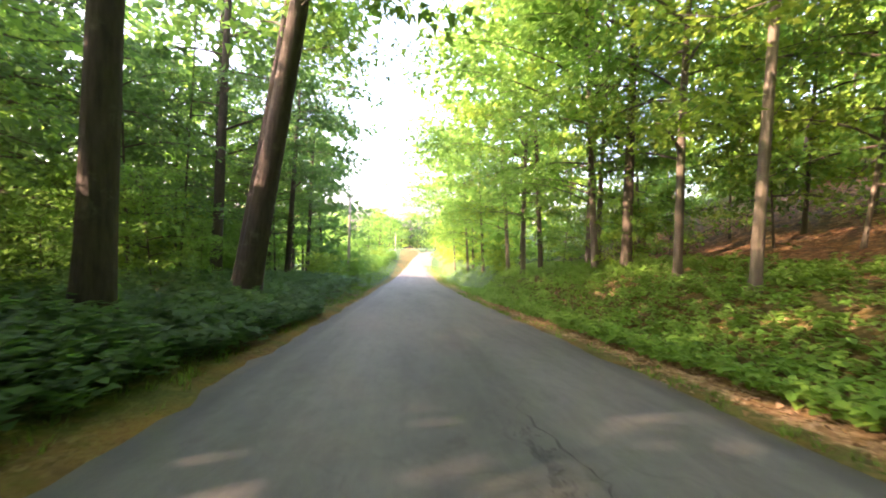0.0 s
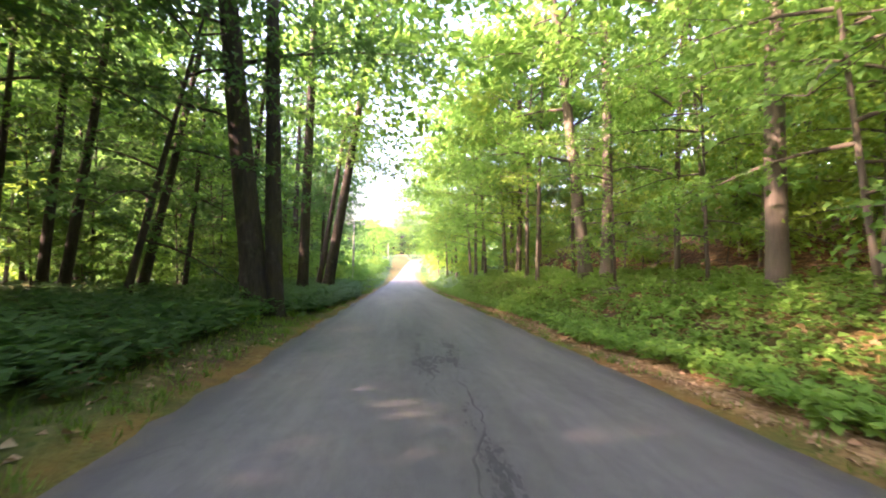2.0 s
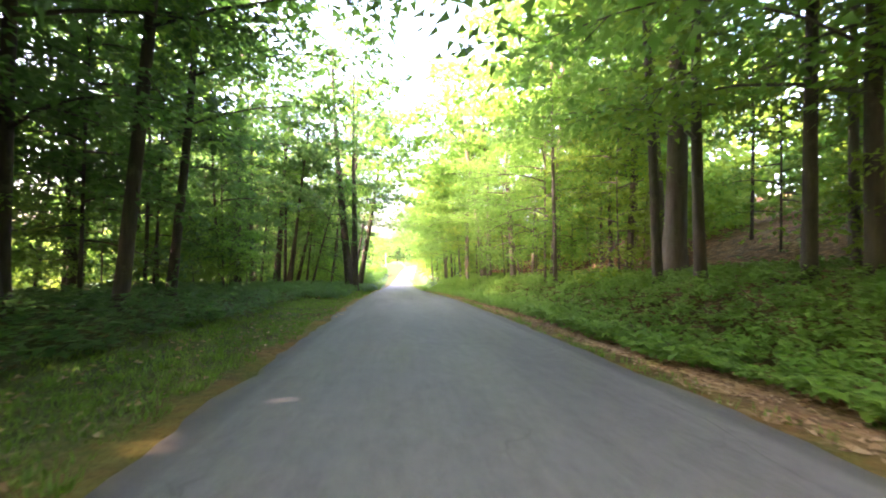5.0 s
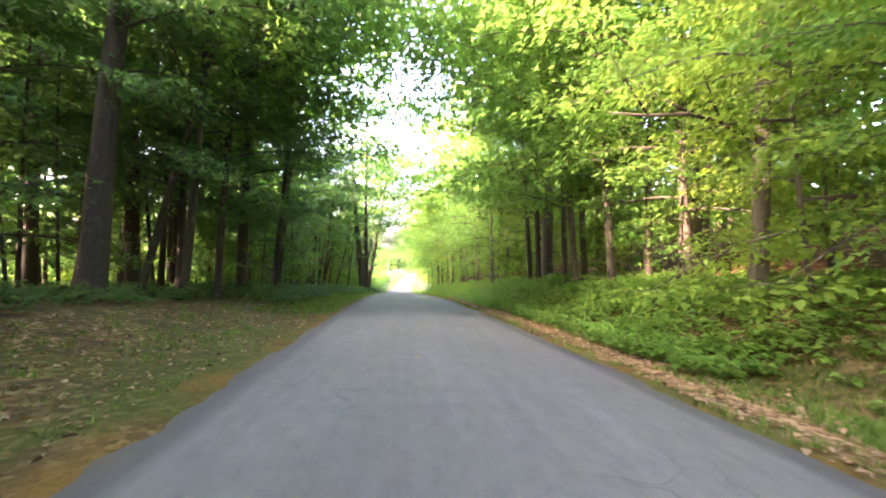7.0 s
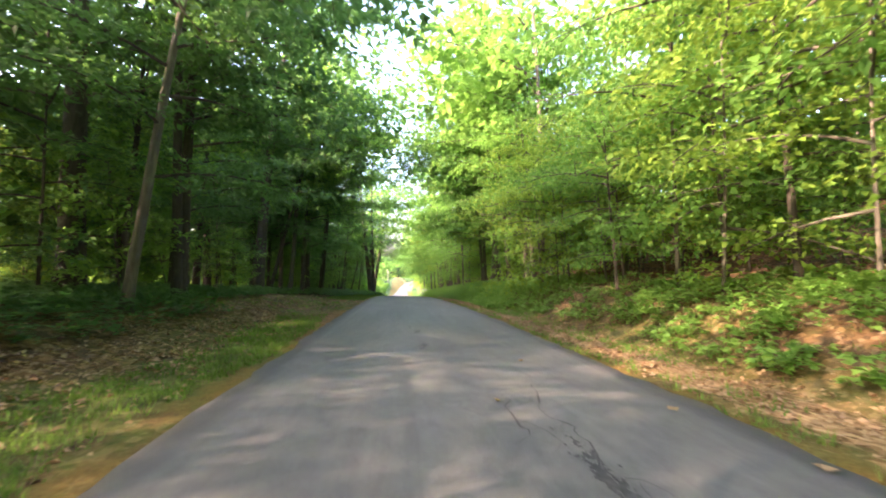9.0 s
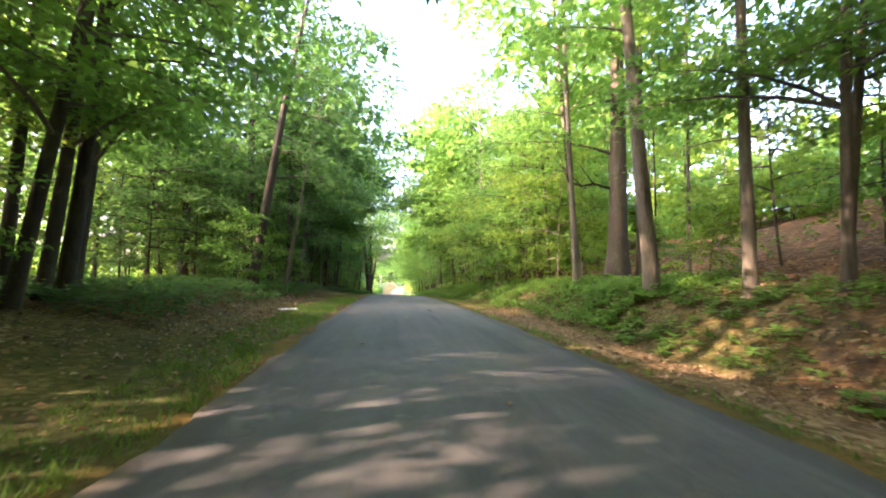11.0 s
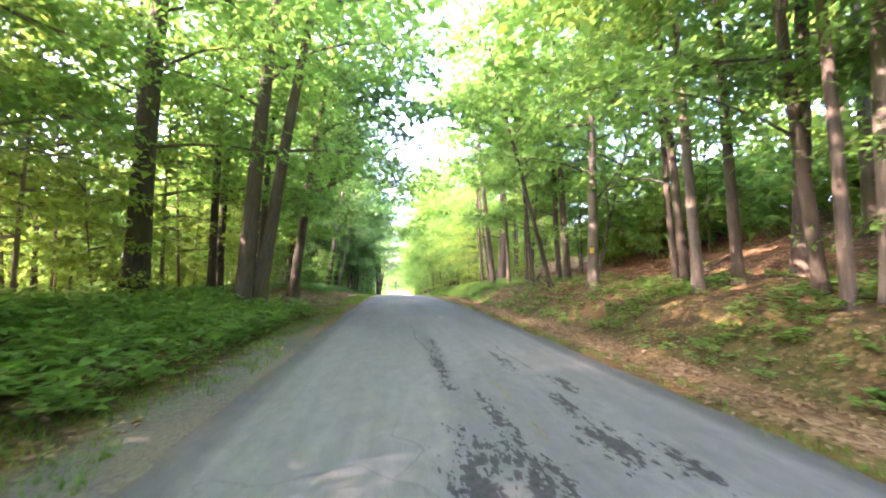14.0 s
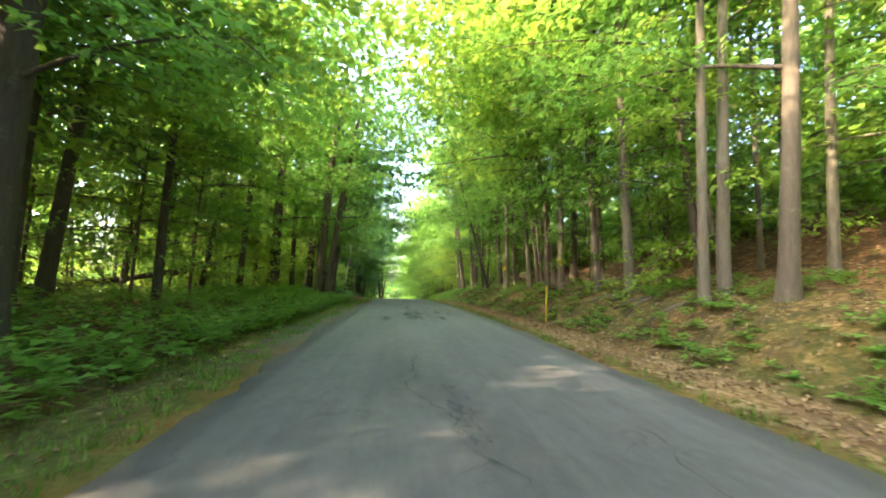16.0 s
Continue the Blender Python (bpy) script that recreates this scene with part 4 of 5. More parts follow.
scatter(14, (7.2, 11.0), (-42, -22), 1.2, [BEECH, BEECH, BEECH_YELLOW], (0.10, 0.14), (5, 9), UNDER)
scatter(16, (9.5, 16), (-98, -46), 1.6, [BACK, BACK_YELLOW], (0.10, 0.14), (6, 9), UNDER)
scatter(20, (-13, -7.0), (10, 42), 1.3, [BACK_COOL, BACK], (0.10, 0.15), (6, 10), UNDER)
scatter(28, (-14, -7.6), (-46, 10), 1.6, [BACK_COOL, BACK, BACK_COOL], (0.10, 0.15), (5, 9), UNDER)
scatter(50, (-14, -8.8), (-112, -46), 1.2, [BACK, BACK_YELLOW], (0.10, 0.14), (6.5, 10.5), UNDER)
POLES = "slender trees in the wood"
scatter(34, (-17, -8.0), (-100, 36), 1.0, [STEM], (0.07, 0.13), (11, 16), POLES, 0.07, name="slender_tree")
scatter(34, (8.8, 20), (-100, 36), 1.0, [STEM_PALE, STEM], (0.07, 0.12), (11, 16), POLES, 0.07, name="slender_tree")
YOUNG = "saplings under the trees"
scatter(26, (7.6, 12.5), (-48, 36), 0.9, [SAPLING, SAPLING_YELLOW], (0.10, 0.14), (2.2, 4.5), YOUNG, 0.12, name="sapling")
scatter(16, (-12, -6.5), (-48, 34), 0.9, [SAPLING], (0.10, 0.14), (2.0, 4.2), YOUNG, 0.12, name="sapling")
scatter(20, (-11, -5.6), (11, 34), 0.8, [SAPLING], (0.10, 0.14), (1.5, 3.2), YOUNG, 0.12, name="sapling")
scatter(12, (-12, -6.8), (-100, -50), 0.9, [SAPLING, SAPLING_YELLOW], (0.10, 0.14), (2.0, 4.0), YOUNG, 0.12, name="sapling")


def woodland(wood, count, xs, ys, gap, forms, h):
    for _ in range(count):
        for _ in range(30):
            x, y = rng.uniform(*xs), rng.uniform(*ys)
            x += bend(y)
            if free(x, y, gap) and not -5 < x - bend(y) < 6.5:
                break
        else:
            continue
        taken.append((x, y))
        hh = rng.uniform(*h)
        wood.add(rng.choice(forms), x, y, rng.uniform(0.16, 0.24) * hh / 10, hh, (rng.uniform(-0.05, 0.05), rng.uniform(-0.05, 0.05)), rng.uniform(0, 6.28), rng.randrange(9999))


hill = Woodland()
woodland(hill, 34, (12.5, 32), (-110, 45), 2.4, [FAR_OAK, FAR_MAPLE, FAR_OAK], (11, 17))
woodland(hill, 18, (30, 48), (-100, 70), 4, [DIM_OAK, DIM_MAPLE], (13, 18))
woodland(hill, 34, (14, 22), (-105, -50), 1.5, [BUSH, BUSH_YELLOW], (2.2, 4.5))
woodland(hill, 64, (18, 31), (-105, 45), 1.3, [BUSH, BUSH_YELLOW], (1.8, 4.2))
woodland(hill, 26, (13, 24), (-50, 40), 1.6, [BUSH, BUSH_YELLOW], (2.0, 4.0))
woodland(hill, 30, (30, 38), (-105, 45), 1.6, [BUSH, BUSH_YELLOW], (4.5, 7.0))
hill.finish("hillside_woodland", "green woodland with brushy undergrowth on the hillside")
flat = Woodland()
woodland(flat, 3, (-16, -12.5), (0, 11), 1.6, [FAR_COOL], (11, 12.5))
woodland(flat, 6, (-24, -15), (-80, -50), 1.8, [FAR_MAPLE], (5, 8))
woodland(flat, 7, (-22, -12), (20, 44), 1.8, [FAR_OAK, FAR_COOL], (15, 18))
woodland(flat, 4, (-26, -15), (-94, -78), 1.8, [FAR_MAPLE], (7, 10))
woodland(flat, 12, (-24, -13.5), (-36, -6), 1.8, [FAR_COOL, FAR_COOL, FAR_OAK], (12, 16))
# four bands of trees added to keep sun off verge and road, some unseen
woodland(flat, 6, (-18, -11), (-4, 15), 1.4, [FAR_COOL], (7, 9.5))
woodland(flat, 2, (-18, -14), (-98, -84), 1.4, [FAR_MAPLE], (8, 10))
woodland(flat, 4, (-24, -15), (-112, -88), 1.8, [FAR_OAK], (8, 11))
woodland(flat, 4, (-19, -13.5), (-84, -56), 1.4, [FAR_MAPLE], (6.5, 9.5))
woodland(flat, 7, (-25, -14.5), (-60, -38), 1.8, [FAR_MAPLE, FAR_OAK], (6, 9))
woodland(flat, 22, (-24, -13), (-48, 20), 2.2, [FAR_OAK, FAR_MAPLE], (7, 10))
woodland(flat, 10, (-28, -12.5), (20, 45), 2.4, [FAR_OAK, FAR_COOL], (10, 15))
woodland(flat, 10, (-24, -15), (-120, -48), 2.0, [FAR_OAK, FAR_MAPLE], (6, 9))
woodland(flat, 14, (-98, -70), (-30, 90), 4, [DIM_OAK, DIM_MAPLE], (10, 14))
woodland(flat, 14, (-98, -70), (-150, -30), 4, [DIM_MAPLE], (9, 13))
woodland(flat, 50, (-34, -10), (-48, 45), 1.6, [BUSH, BUSH_YELLOW], (1.8, 3.8))
woodland(flat, 36, (-34, -12), (-104, -48), 1.6, [BUSH, BUSH_YELLOW], (1.4, 3.0))
woodland(flat, 24, (-44, -24), (-48, 20), 1.6, [BUSH, BUSH_YELLOW], (3.5, 6.0))
woodland(flat, 22, (-32, -14), (22, 62), 1.6, [BUSH], (3.0, 5.5))
woodland(flat, 10, (-48, -26), (-100, -48), 1.6, [BUSH_YELLOW], (2.5, 4.0))
# three trees added by hand to screen the road from low sun
for x, y, h in ((-12.4, -29.6, 10.5), (-14.2, -33.4, 11.0), (-12.8, -26.0, 10.0)):
    flat.add(FAR_COOL, x, y, 0.2, h, (0.02, 0), x, 7)
# high crowns added to darken the wood and road, some out of view
for x, y, h in ((-16.5, -35.5, 13), (-17.5, -29.0, 13.5), (-15.5, -22.5, 13), (-17.0, -14.5, 13), (-15.5, -68.5, 12), (-17.0, -75.0, 12), (-16.0, -82.5, 11.5), (-17.5, -88.0, 12)):
    flat.add(FAR_HIGH, x, y, 0.24, h, (0.02, 0), y, 9)
flat.finish("flat_woodland", "green woodland with bushes on level ground")
far = Woodland()
woodland(far, 22, (7.5, 20), (38, 130), 3, [DIM_MAPLE, DIM_OAK, DIM_MAPLE], (11, 15))
woodland(far, 12, (-28, -10.5), (34, 62), 3, [DIM_COOL, DIM_OAK], (12, 16))
woodland(far, 16, (-70, -40), (80, 200), 4, [DIM_COOL, DIM_OAK, DIM_MAPLE], (11, 15))
woodland(far, 14, (7, 40), (130, 240), 4, [DIM_OAK, DIM_MAPLE], (10, 14))
woodland(far, 16, (-46, -22), (76, 135), 3, [DIM_COOL, DIM_OAK, DIM_OAK], (10, 13))
woodland(far, 16, (-40, -14), (142, 215), 4, [DIM_OAK, DIM_COOL], (12, 15))
woodland(far, 14, (-26, -9), (60, 112), 2.5, [BUSH], (3.5, 6.5))
woodland(far, 12, (6.6, 9.5), (46, 125), 2.5, [DIM_MAPLE, DIM_OAK], (8, 12))
woodland(far, 20, (-9, -5.2), (48, 120), 1.5, [BUSH], (1.2, 2.4))
for k in range(9):
    far.add(rng.choice([DIM_OAK, DIM_COOL]), -20 + k * 5 + rng.uniform(-1, 1), 222 + rng.uniform(0, 10), 0.4, rng.uniform(15, 19), (0, 0), rng.uniform(0, 6), 50 + k)
woodland(far, 30, (-14, -6), (24, 120), 1.6, [BUSH, BUSH_YELLOW], (1.2, 2.6))
woodland(far, 26, (6.6, 13), (30, 130), 1.6, [BUSH, BUSH_YELLOW], (1.5, 3.2))
for k in range(14):
    far.add(rng.choice([DIM_OAK, DIM_MAPLE]), -50 + k * 8 + rng.uniform(-2, 2), 285 + rng.uniform(-8, 20), 0.35, rng.uniform(11, 15), (0, 0), rng.uniform(0, 6), k)
far.finish("distant_woodland", "hazy green woodland beyond the crest of the road")
# unseen trees behind the camera, added only for the shade they cast
back = Woodland()
woodland(back, 9, (-13, -5.5), (-130, -93), 3, [DIM_COOL, DIM_OAK], (15, 18))
woodland(back, 7, (7.5, 14), (-130, -92), 3, [DIM_OAK, DIM_MAPLE], (15, 18))
woodland(back, 14, (-45, 45), (-165, -135), 4, [DIM_OAK, DIM_MAPLE], (14, 18))
back.finish("rear_woodland", "unseen green woodland added behind to shade the road")

# ---- low plants, grass and litter ----
nrng = np.random.default_rng(77)


def ground_many(x, y):
    return np.array([ground_z(float(a), float(b)) for a, b in zip(x, y)])


def clumpy(count, xs, ys, keep, size=1.0, seed=0.0):
    """Random places in a strip, thinned by a soft noise so that they stand in patches."""
    out = []
    while len(out) < count:
        x, y = nrng.uniform(*xs), nrng.uniform(*ys)
        if nrng.random() < keep + (1 - keep) * (1 if noise.noise((x * size, y * size, seed)) > 0.0 else 0):
            out.append((x, y))
    return np.array(out)


def herbs(name, label, spots, height=(0.15, 0.42), leaves=13, leaf=0.13, material=HERB, broad=False):
    """Low leafy plants: a few stems each, with spreading leaves at several heights."""
    n = len(spots)
    z = ground_many(spots[:, 0], spots[:, 1])
    h = nrng.uniform(*height, n)
    P = np.repeat(np.column_stack([spots, z]), leaves, 0)
    H = np.repeat(h, leaves)
    m = n * leaves
    w, f = nrng.uniform(0, 2 * np.pi, m), nrng.uniform(0.15, 1.0, m) ** 0.5
    rad = np.column_stack([np.cos(w), np.sin(w), np.zeros(m)])
    base = P + rad * (0.10 * nrng.uniform(0.1, 1, m) * (0.6 + H))[:, None] + np.array([0, 0, 1.0]) * (H * f)[:, None]
    way = rad + np.array([0, 0, 0.05]) + nrng.normal(0, 0.2, (m, 3))
    face = np.array([0, 0, 1.0]) + rad * 0.2 + nrng.normal(0, 0.2, (m, 3))
    L = leaf * nrng.uniform(0.6, 1.3, m)
    return tagged(new(name, leaf_mesh(name, base, way, face, L, L * nrng.uniform(0.6, 0.9, m), material, simple=not broad)), label, "plants", kind="stuff")


def grass(name, label, spots, blades=11, height=(0.04, 0.13), spread=0.11, material=GRASS):
    n = len(spots)
    z = ground_many(spots[:, 0], spots[:, 1])
    P = np.repeat(np.column_stack([spots, z]), blades, 0)
    m = n * blades
    w = nrng.uniform(0, 2 * np.pi, m)
    rad = np.column_stack([np.cos(w), np.sin(w), np.zeros(m)])
    base = P + rad * (spread * np.sqrt(nrng.uniform(0, 1, m)))[:, None] - np.array([0, 0, 0.01])
    way = np.array([0, 0, 1.0]) + rad * nrng.uniform(0.1, 0.9, m)[:, None]
    L = nrng.uniform(*height, m)
    return tagged(new(name, leaf_mesh(name, base, way, rad, L, nrng.uniform(0.010, 0.022, m), material, simple=True)), label, "grass", kind="stuff")


def litter(name, label, spots, size=0.085):
    n = len(spots)
    z = ground_many(spots[:, 0], spots[:, 1])
    base = np.column_stack([spots, z + nrng.uniform(0.004, 0.03, n)])
    w = nrng.uniform(0, 2 * np.pi, n)
    way = np.column_stack([np.cos(w), np.sin(w), nrng.normal(0, 0.2, n)])
    face = np.array([0, 0, 1.0]) + nrng.normal(0, 0.3, (n, 3))
    L = size * nrng.uniform(0.6, 1.4, n)
    return tagged(new(name, leaf_mesh(name, base, way, face, L, L * nrng.uniform(0.5, 0.8, n), DRY, 0.3)), label, "leaf litter", kind="stuff")


def strip(count, inner, outer, ys, keep, size=0.7, seed=0.0, power=1.0):
    """Places in a strip beside the road whose inner edge wavers."""
    s = clumpy(count, (0, 1), ys, keep, 1.0, seed)
    s[:, 0] = inner + (outer - inner) * s[:, 0] ** power
    s[:, 0] += 0.35 * np.array([noise.noise((1.7, float(y) * 0.35, seed)) for y in s[:, 1]])
    return s


VINE = "low green woodland plants covering the bank beside the road"
herbs("bank_plants", VINE, np.vstack([strip(8200, 4.0, 9.5, (-16, 40), 0.75, 0.5, 1.0, 1.3), strip(2500, 4.2, 9.0, (-28, -16), 0.6, 0.5, 2.0), strip(260, 5.2, 9.0, (-35.5, -28), 0.1, 0.9, 2.5), strip(170, 5.9, 8.0, (-38, -35.8), 0.9, 0.9, 2.8), strip(1100, 5.2, 9.0, (-50, -38), 0.25, 0.5, 3.0)]), (0.12, 0.42), leaves=11, leaf=0.135, broad=True)
herbs("hillside_plants", "sparse low green plants on the leafy hillside", np.vstack([strip(2300, 5.0, 10, (-98, -48), 0.12, 0.5, 4.0), strip(500, 9, 18, (-98, 30), 0.1, 0.5, 4.5)]), (0.1, 0.3))
# darker leaf colour than the bank's plants, painting in the deep shade here
herbs("verge_plants", "low green plants coloured dark for shade under the roadside trees", np.vstack([strip(4600, -3.4, -10, (2, 40), 0.75, 0.5, 5.0, 1.2), strip(900, -2.6, -5.5, (9, 30), 0.9, 0.5, 5.5), strip(1500, -2.35, -4.4, (10.5, 22), 0.9, 0.5, 5.7), strip(1900, -4.2, -11, (-18, 2), 0.5, 0.5, 6.0), strip(900, -6.2, -11, (-34, -18), 0.3, 0.5, 7.0), strip(900, -6.0, -10, (-43, -27), 0.75, 0.5, 7.2), strip(600, -2.9, -4.8, (-2, 10.5), 0.6, 0.7, 5.2), strip(1700, -4.9, -11, (-52, -34), 0.6, 0.5, 7.5), strip(300, -6.5, -11, (-62, -52), 0.2, 0.5, 9.0)]), (0.15, 0.50), leaf=0.13, material=LEAF_COOL_SHADE)
herbs("roadside_plants", "lush green low plants under the roadside trees", np.vstack([strip(3600, -3.1, -10, (-98, -64.5), 0.65, 0.5, 8.0, 1.3), strip(1500, -4.2, -8, (-76, -64.5), 0.8, 0.5, 8.5)]), (0.15, 0.60), leaf=0.13)
grass("verge_grass", "short green grass along the road's edge", np.vstack([strip(2800, -2.3, -4.8, (-20, 10), 0.35, 0.6, 11.0), strip(500, -2.3, -3.2, (10, 36), 0.35, 0.6, 11.0), strip(260, -2.5, -6.0, (-34, -20), 0.1, 1.1, 12.0), strip(900, -2.4, -3.8, (-50, -32), 0.5, 0.6, 12.5), strip(1400, -2.3, -3.5, (-58, -34), 0.4, 0.6, 13.0), strip(1600, -2.35, -3.8, (-98, -62), 0.5, 0.6, 14.0)]))
grass("bank_grass", "short green grass along the road's edge", np.vstack([strip(900, 3.25, 3.7, (-98, 38), 0.4, 0.6, 15.0), strip(1000, 4.2, 7.5, (-40, -18), 0.35, 0.6, 16.0), strip(500, 3.9, 6.8, (-43, -28), 0.12, 0.6, 16.5), strip(700, 4.0, 6.6, (-31.8, -27.2), 0.5, 1.2, 16.8), strip(500, 5, 9, (-98, -50), 0.15, 0.6, 17.0)]))
grass("tall_grass", "taller green grass beyond the crest", np.vstack([strip(1300, -2.6, -9, (28, 100), 0.7, 0.6, 18.0), strip(900, 3.6, 8, (32, 100), 0.7, 0.6, 19.0)]), 10, (0.2, 0.5), 0.25)
litter("bank_litter", "dry brown fallen leaves along the road's edge", np.vstack([strip(12000, 3.4, 5.2, (-98, 34), 0.6, 0.8, 21.0, 1.1), strip(9000, 4.2, 12, (-98, -38), 0.45, 0.6, 22.0)]))
litter("verge_litter", "dry brown fallen leaves on the verge", np.vstack([strip(2600, -2.5, -6.0, (-46, -16), 0.35, 0.8, 23.0), strip(2400, -2.6, -7.5, (-66, -46), 0.4, 0.8, 24.0), strip(1200, -2.5, -5.5, (-98, -66), 0.25, 0.8, 25.0), strip(500, -2.4, -4.2, (-16, 8), 0.2, 0.8, 26.0), strip(2600, -3.2, -5.3, (-52, -33), 0.5, 0.8, 27.0)]))


# ---- the road's surface: cracks, worn centre line, loose leaves ----
def ribbon(points, widths, lift=0.006):
    verts, faces = [], []
    for i, (x, y) in enumerate(points):
        a, b = points[max(0, i - 1)], points[min(len(points) - 1, i + 1)]
        d = Vector((b[0] - a[0], b[1] - a[1]))
        d = Vector((-d.y, d.x)).normalized() * widths[i] * 0.5
        for s in (-1, 1):
            q = (x + s * d.x, y + s * d.y)
            verts.append((q[0], q[1], road_top(*q) + lift))
    faces = [(2 * i, 2 * i + 1, 2 * i + 3, 2 * i + 2) for i in range(len(points) - 1)]
    return verts, faces


def crack_path(rng, x, y0, y1, wander):
    pts, v = [], 0.0
    y = y0
    while y < y1:
        v = 0.5 * v + rng.gauss(0, wander * 2.2)
        x += v * 0.09
        pts.append((x, y))
        y += rng.uniform(0.06, 0.14)
    return pts


crng = random.Random(31)
# along the road: x, from, to, wander, width, side branches
for x, y0, y1, wander, width, branches in (
        (0.75, 11.6, 15.0, 0.16, 0.06, 3), (0.45, 2.5, 8.6, 0.14, 0.07, 5), (0.95, -2.0, 5.0, 0.12, 0.05, 4), (0.35, -8.5, -4.0, 0.15, 0.035, 2),
        (0.25, -37.2, -34.8, 0.2, 0.05, 3), (1.45, -37.4, -36.0, 0.2, 0.05, 2), (1.15, -48.9, -45.4, 0.12, 0.10, 6), (1.3, -45.4, -41.0, 0.14, 0.06, 5), (0.75, -43.4, -42.2, 0.2, 0.05, 2),
        (0.36, -74.0, -67.6, 0.06, 0.07, 10), (1.75, -74.6, -71.0, 0.08, 0.06, 6),
        (0.45, -90.2, -85.0, 0.22, 0.06, 5), (1.75, -90.6, -88.6, 0.25, 0.05, 3), (2.55, -20.0, -12.0, 0.1, 0.025, 1), (-1.2, -12.0, -2.0, 0.12, 0.02, 2)):
    main = crack_path(crng, x, y0, y1, wander)
    pieces = [ribbon(main, [0.45 * width * crng.choice((0.15, 0.3, 0.5, 0.8, 1.0)) * min(1, 4 * i / len(main) + 0.1, 4 * (len(main) - i) / len(main)) for i in range(len(main))])]
    for k in range(branches // 2):
        px, py = crng.choice(main)
        side = crng.choice((-1, 1))
        b, bx, by, ang = [(px, py)], px, py, crng.uniform(-0.9, 0.9)
        for _ in range(crng.randrange(4, 11)):
            ang += crng.gauss(0, 0.35)
            bx += side * math.cos(ang) * 0.055
            by += math.sin(ang) * 0.075
            b.append((bx, by))
        pieces.append(ribbon(b, [0.45 * width * crng.uniform(0.15, 0.5) * (1 - j / len(b)) + 0.004 for j in range(len(b))], 0.0065 + 0.0004 * k))
    tagged(new("crack", mesh_from("crack", *join(pieces), TAR)), "dark branching crack in the worn asphalt", "crack", kind="structure")


def crumbled(x, y, rx, ry, wear, seed):
    """Asphalt worn through to its dark base: a ragged, broken patch drawn out along the road, with loose flakes round it."""
    g = random.Random(seed)
    verts, faces, at = [], [], {}
    du, dv = 0.018, 0.028
    nu, nv = int(1.5 * rx / du) + 1, int(1.5 * ry / dv) + 1

    def corner(i, j):
        if (i, j) not in at:
            px, py = x + (i + g.uniform(-0.4, 0.4)) * du, y + (j + g.uniform(-0.4, 0.4)) * dv
            at[i, j] = len(verts)
            verts.append((px, py, road_top(px, py) + 0.0045))
        return at[i, j]

    for i in range(-nu, nu):
        for j in range(-nv, nv):
            px, py = x + i * du, y + j * dv
            r = math.hypot((px - x) / rx, (py - y) / ry)
            f = 0.75 * wear - 0.5 * r ** 1.5 + 0.6 * noise.noise((px * 6, py * 2.2, seed)) + 0.9 * noise.noise((px * 17, py * 7, seed + 9.0)) + 0.5 * noise.noise((px * 40, py * 22, seed))
            if f > 0:
                faces.append((corner(i, j), corner(i + 1, j), corner(i + 1, j + 1), corner(i, j + 1)))
    for _ in range(int(110 * (rx + 0.1) * (ry + 0.2) * 4)):
        w, r = g.uniform(0, 6.28), abs(g.gauss(0, 0.9))
        cx, cy, q, a = x + rx * r * math.cos(w), y + ry * r * math.sin(w), 0.003 + 0.012 * g.random() ** 2, g.uniform(0, 6.28)
        k, o = g.randrange(4, 7), len(verts)
        for n in range(k):
            u, rr = a + 6.283 * n / k, q * g.uniform(0.5, 1.4)
            px, py = cx + rr * math.cos(u), cy + 2 * rr * math.sin(u)
            verts.append((px, py, road_top(px, py) + 0.006))
        faces.append(tuple(range(o, o + k)))
    return tagged(new("patch", mesh_from("patch", verts, faces, STAIN)), "dark crumbled patch in the worn asphalt", "road patch", kind="structure")


STAIN = plain("dark_asphalt", (0.060, 0.057, 0.056), 0.85, 0.45, 18)
# middle, half width, half length, how far it is worn through
for i, row in enumerate(((0.24, -77.0, 0.20, 0.95, 0.52), (0.62, -76.7, 0.20, 0.75, 0.38), (0.45, -78.5, 0.30, 0.8, 0.42), (-0.50, -78.9, 0.15, 0.9, 0.35), (0.66, -75.4, 0.10, 0.6, 0.25),
                         (1.85, -74.3, 0.11, 0.45, 0.34), (1.44, -76.1, 0.17, 0.45, 0.38), (1.85, -76.35, 0.10, 0.4, 0.34), (1.38, -78.6, 0.12, 0.9, 0.3), (0.42, -71.4, 0.06, 1.5, 0.32), (0.34, -73.4, 0.09, 1.3, 0.34), (1.50, -75.0, 0.09, 0.5, 0.28), (1.42, -73.0, 0.10, 0.7, 0.26),
                         (0.36, 6.9, 0.10, 0.25, 0.42), (0.84, 5.5, 0.12, 1.1, 0.28), (0.31, 4.2, 0.16, 0.55, 0.46), (0.62, 4.45, 0.17, 0.4, 0.36), (0.27, 5.5, 0.05, 0.5, 0.25), (0.85, 13.6, 0.08, 0.6, 0.25), (0.6, 0.5, 0.10, 1.6, 0.22),
                         (1.10, -47.2, 0.09, 1.5, 0.34), (1.25, -44.2, 0.08, 1.2, 0.24), (0.4, -88.4, 0.10, 1.0, 0.22), (0.31, -37.0, 0.07, 0.3, 0.3), (0.36, -38.9, 0.09, 0.3, 0.34))):
    crumbled(*row, i + 3)
lrng = random.Random(8)
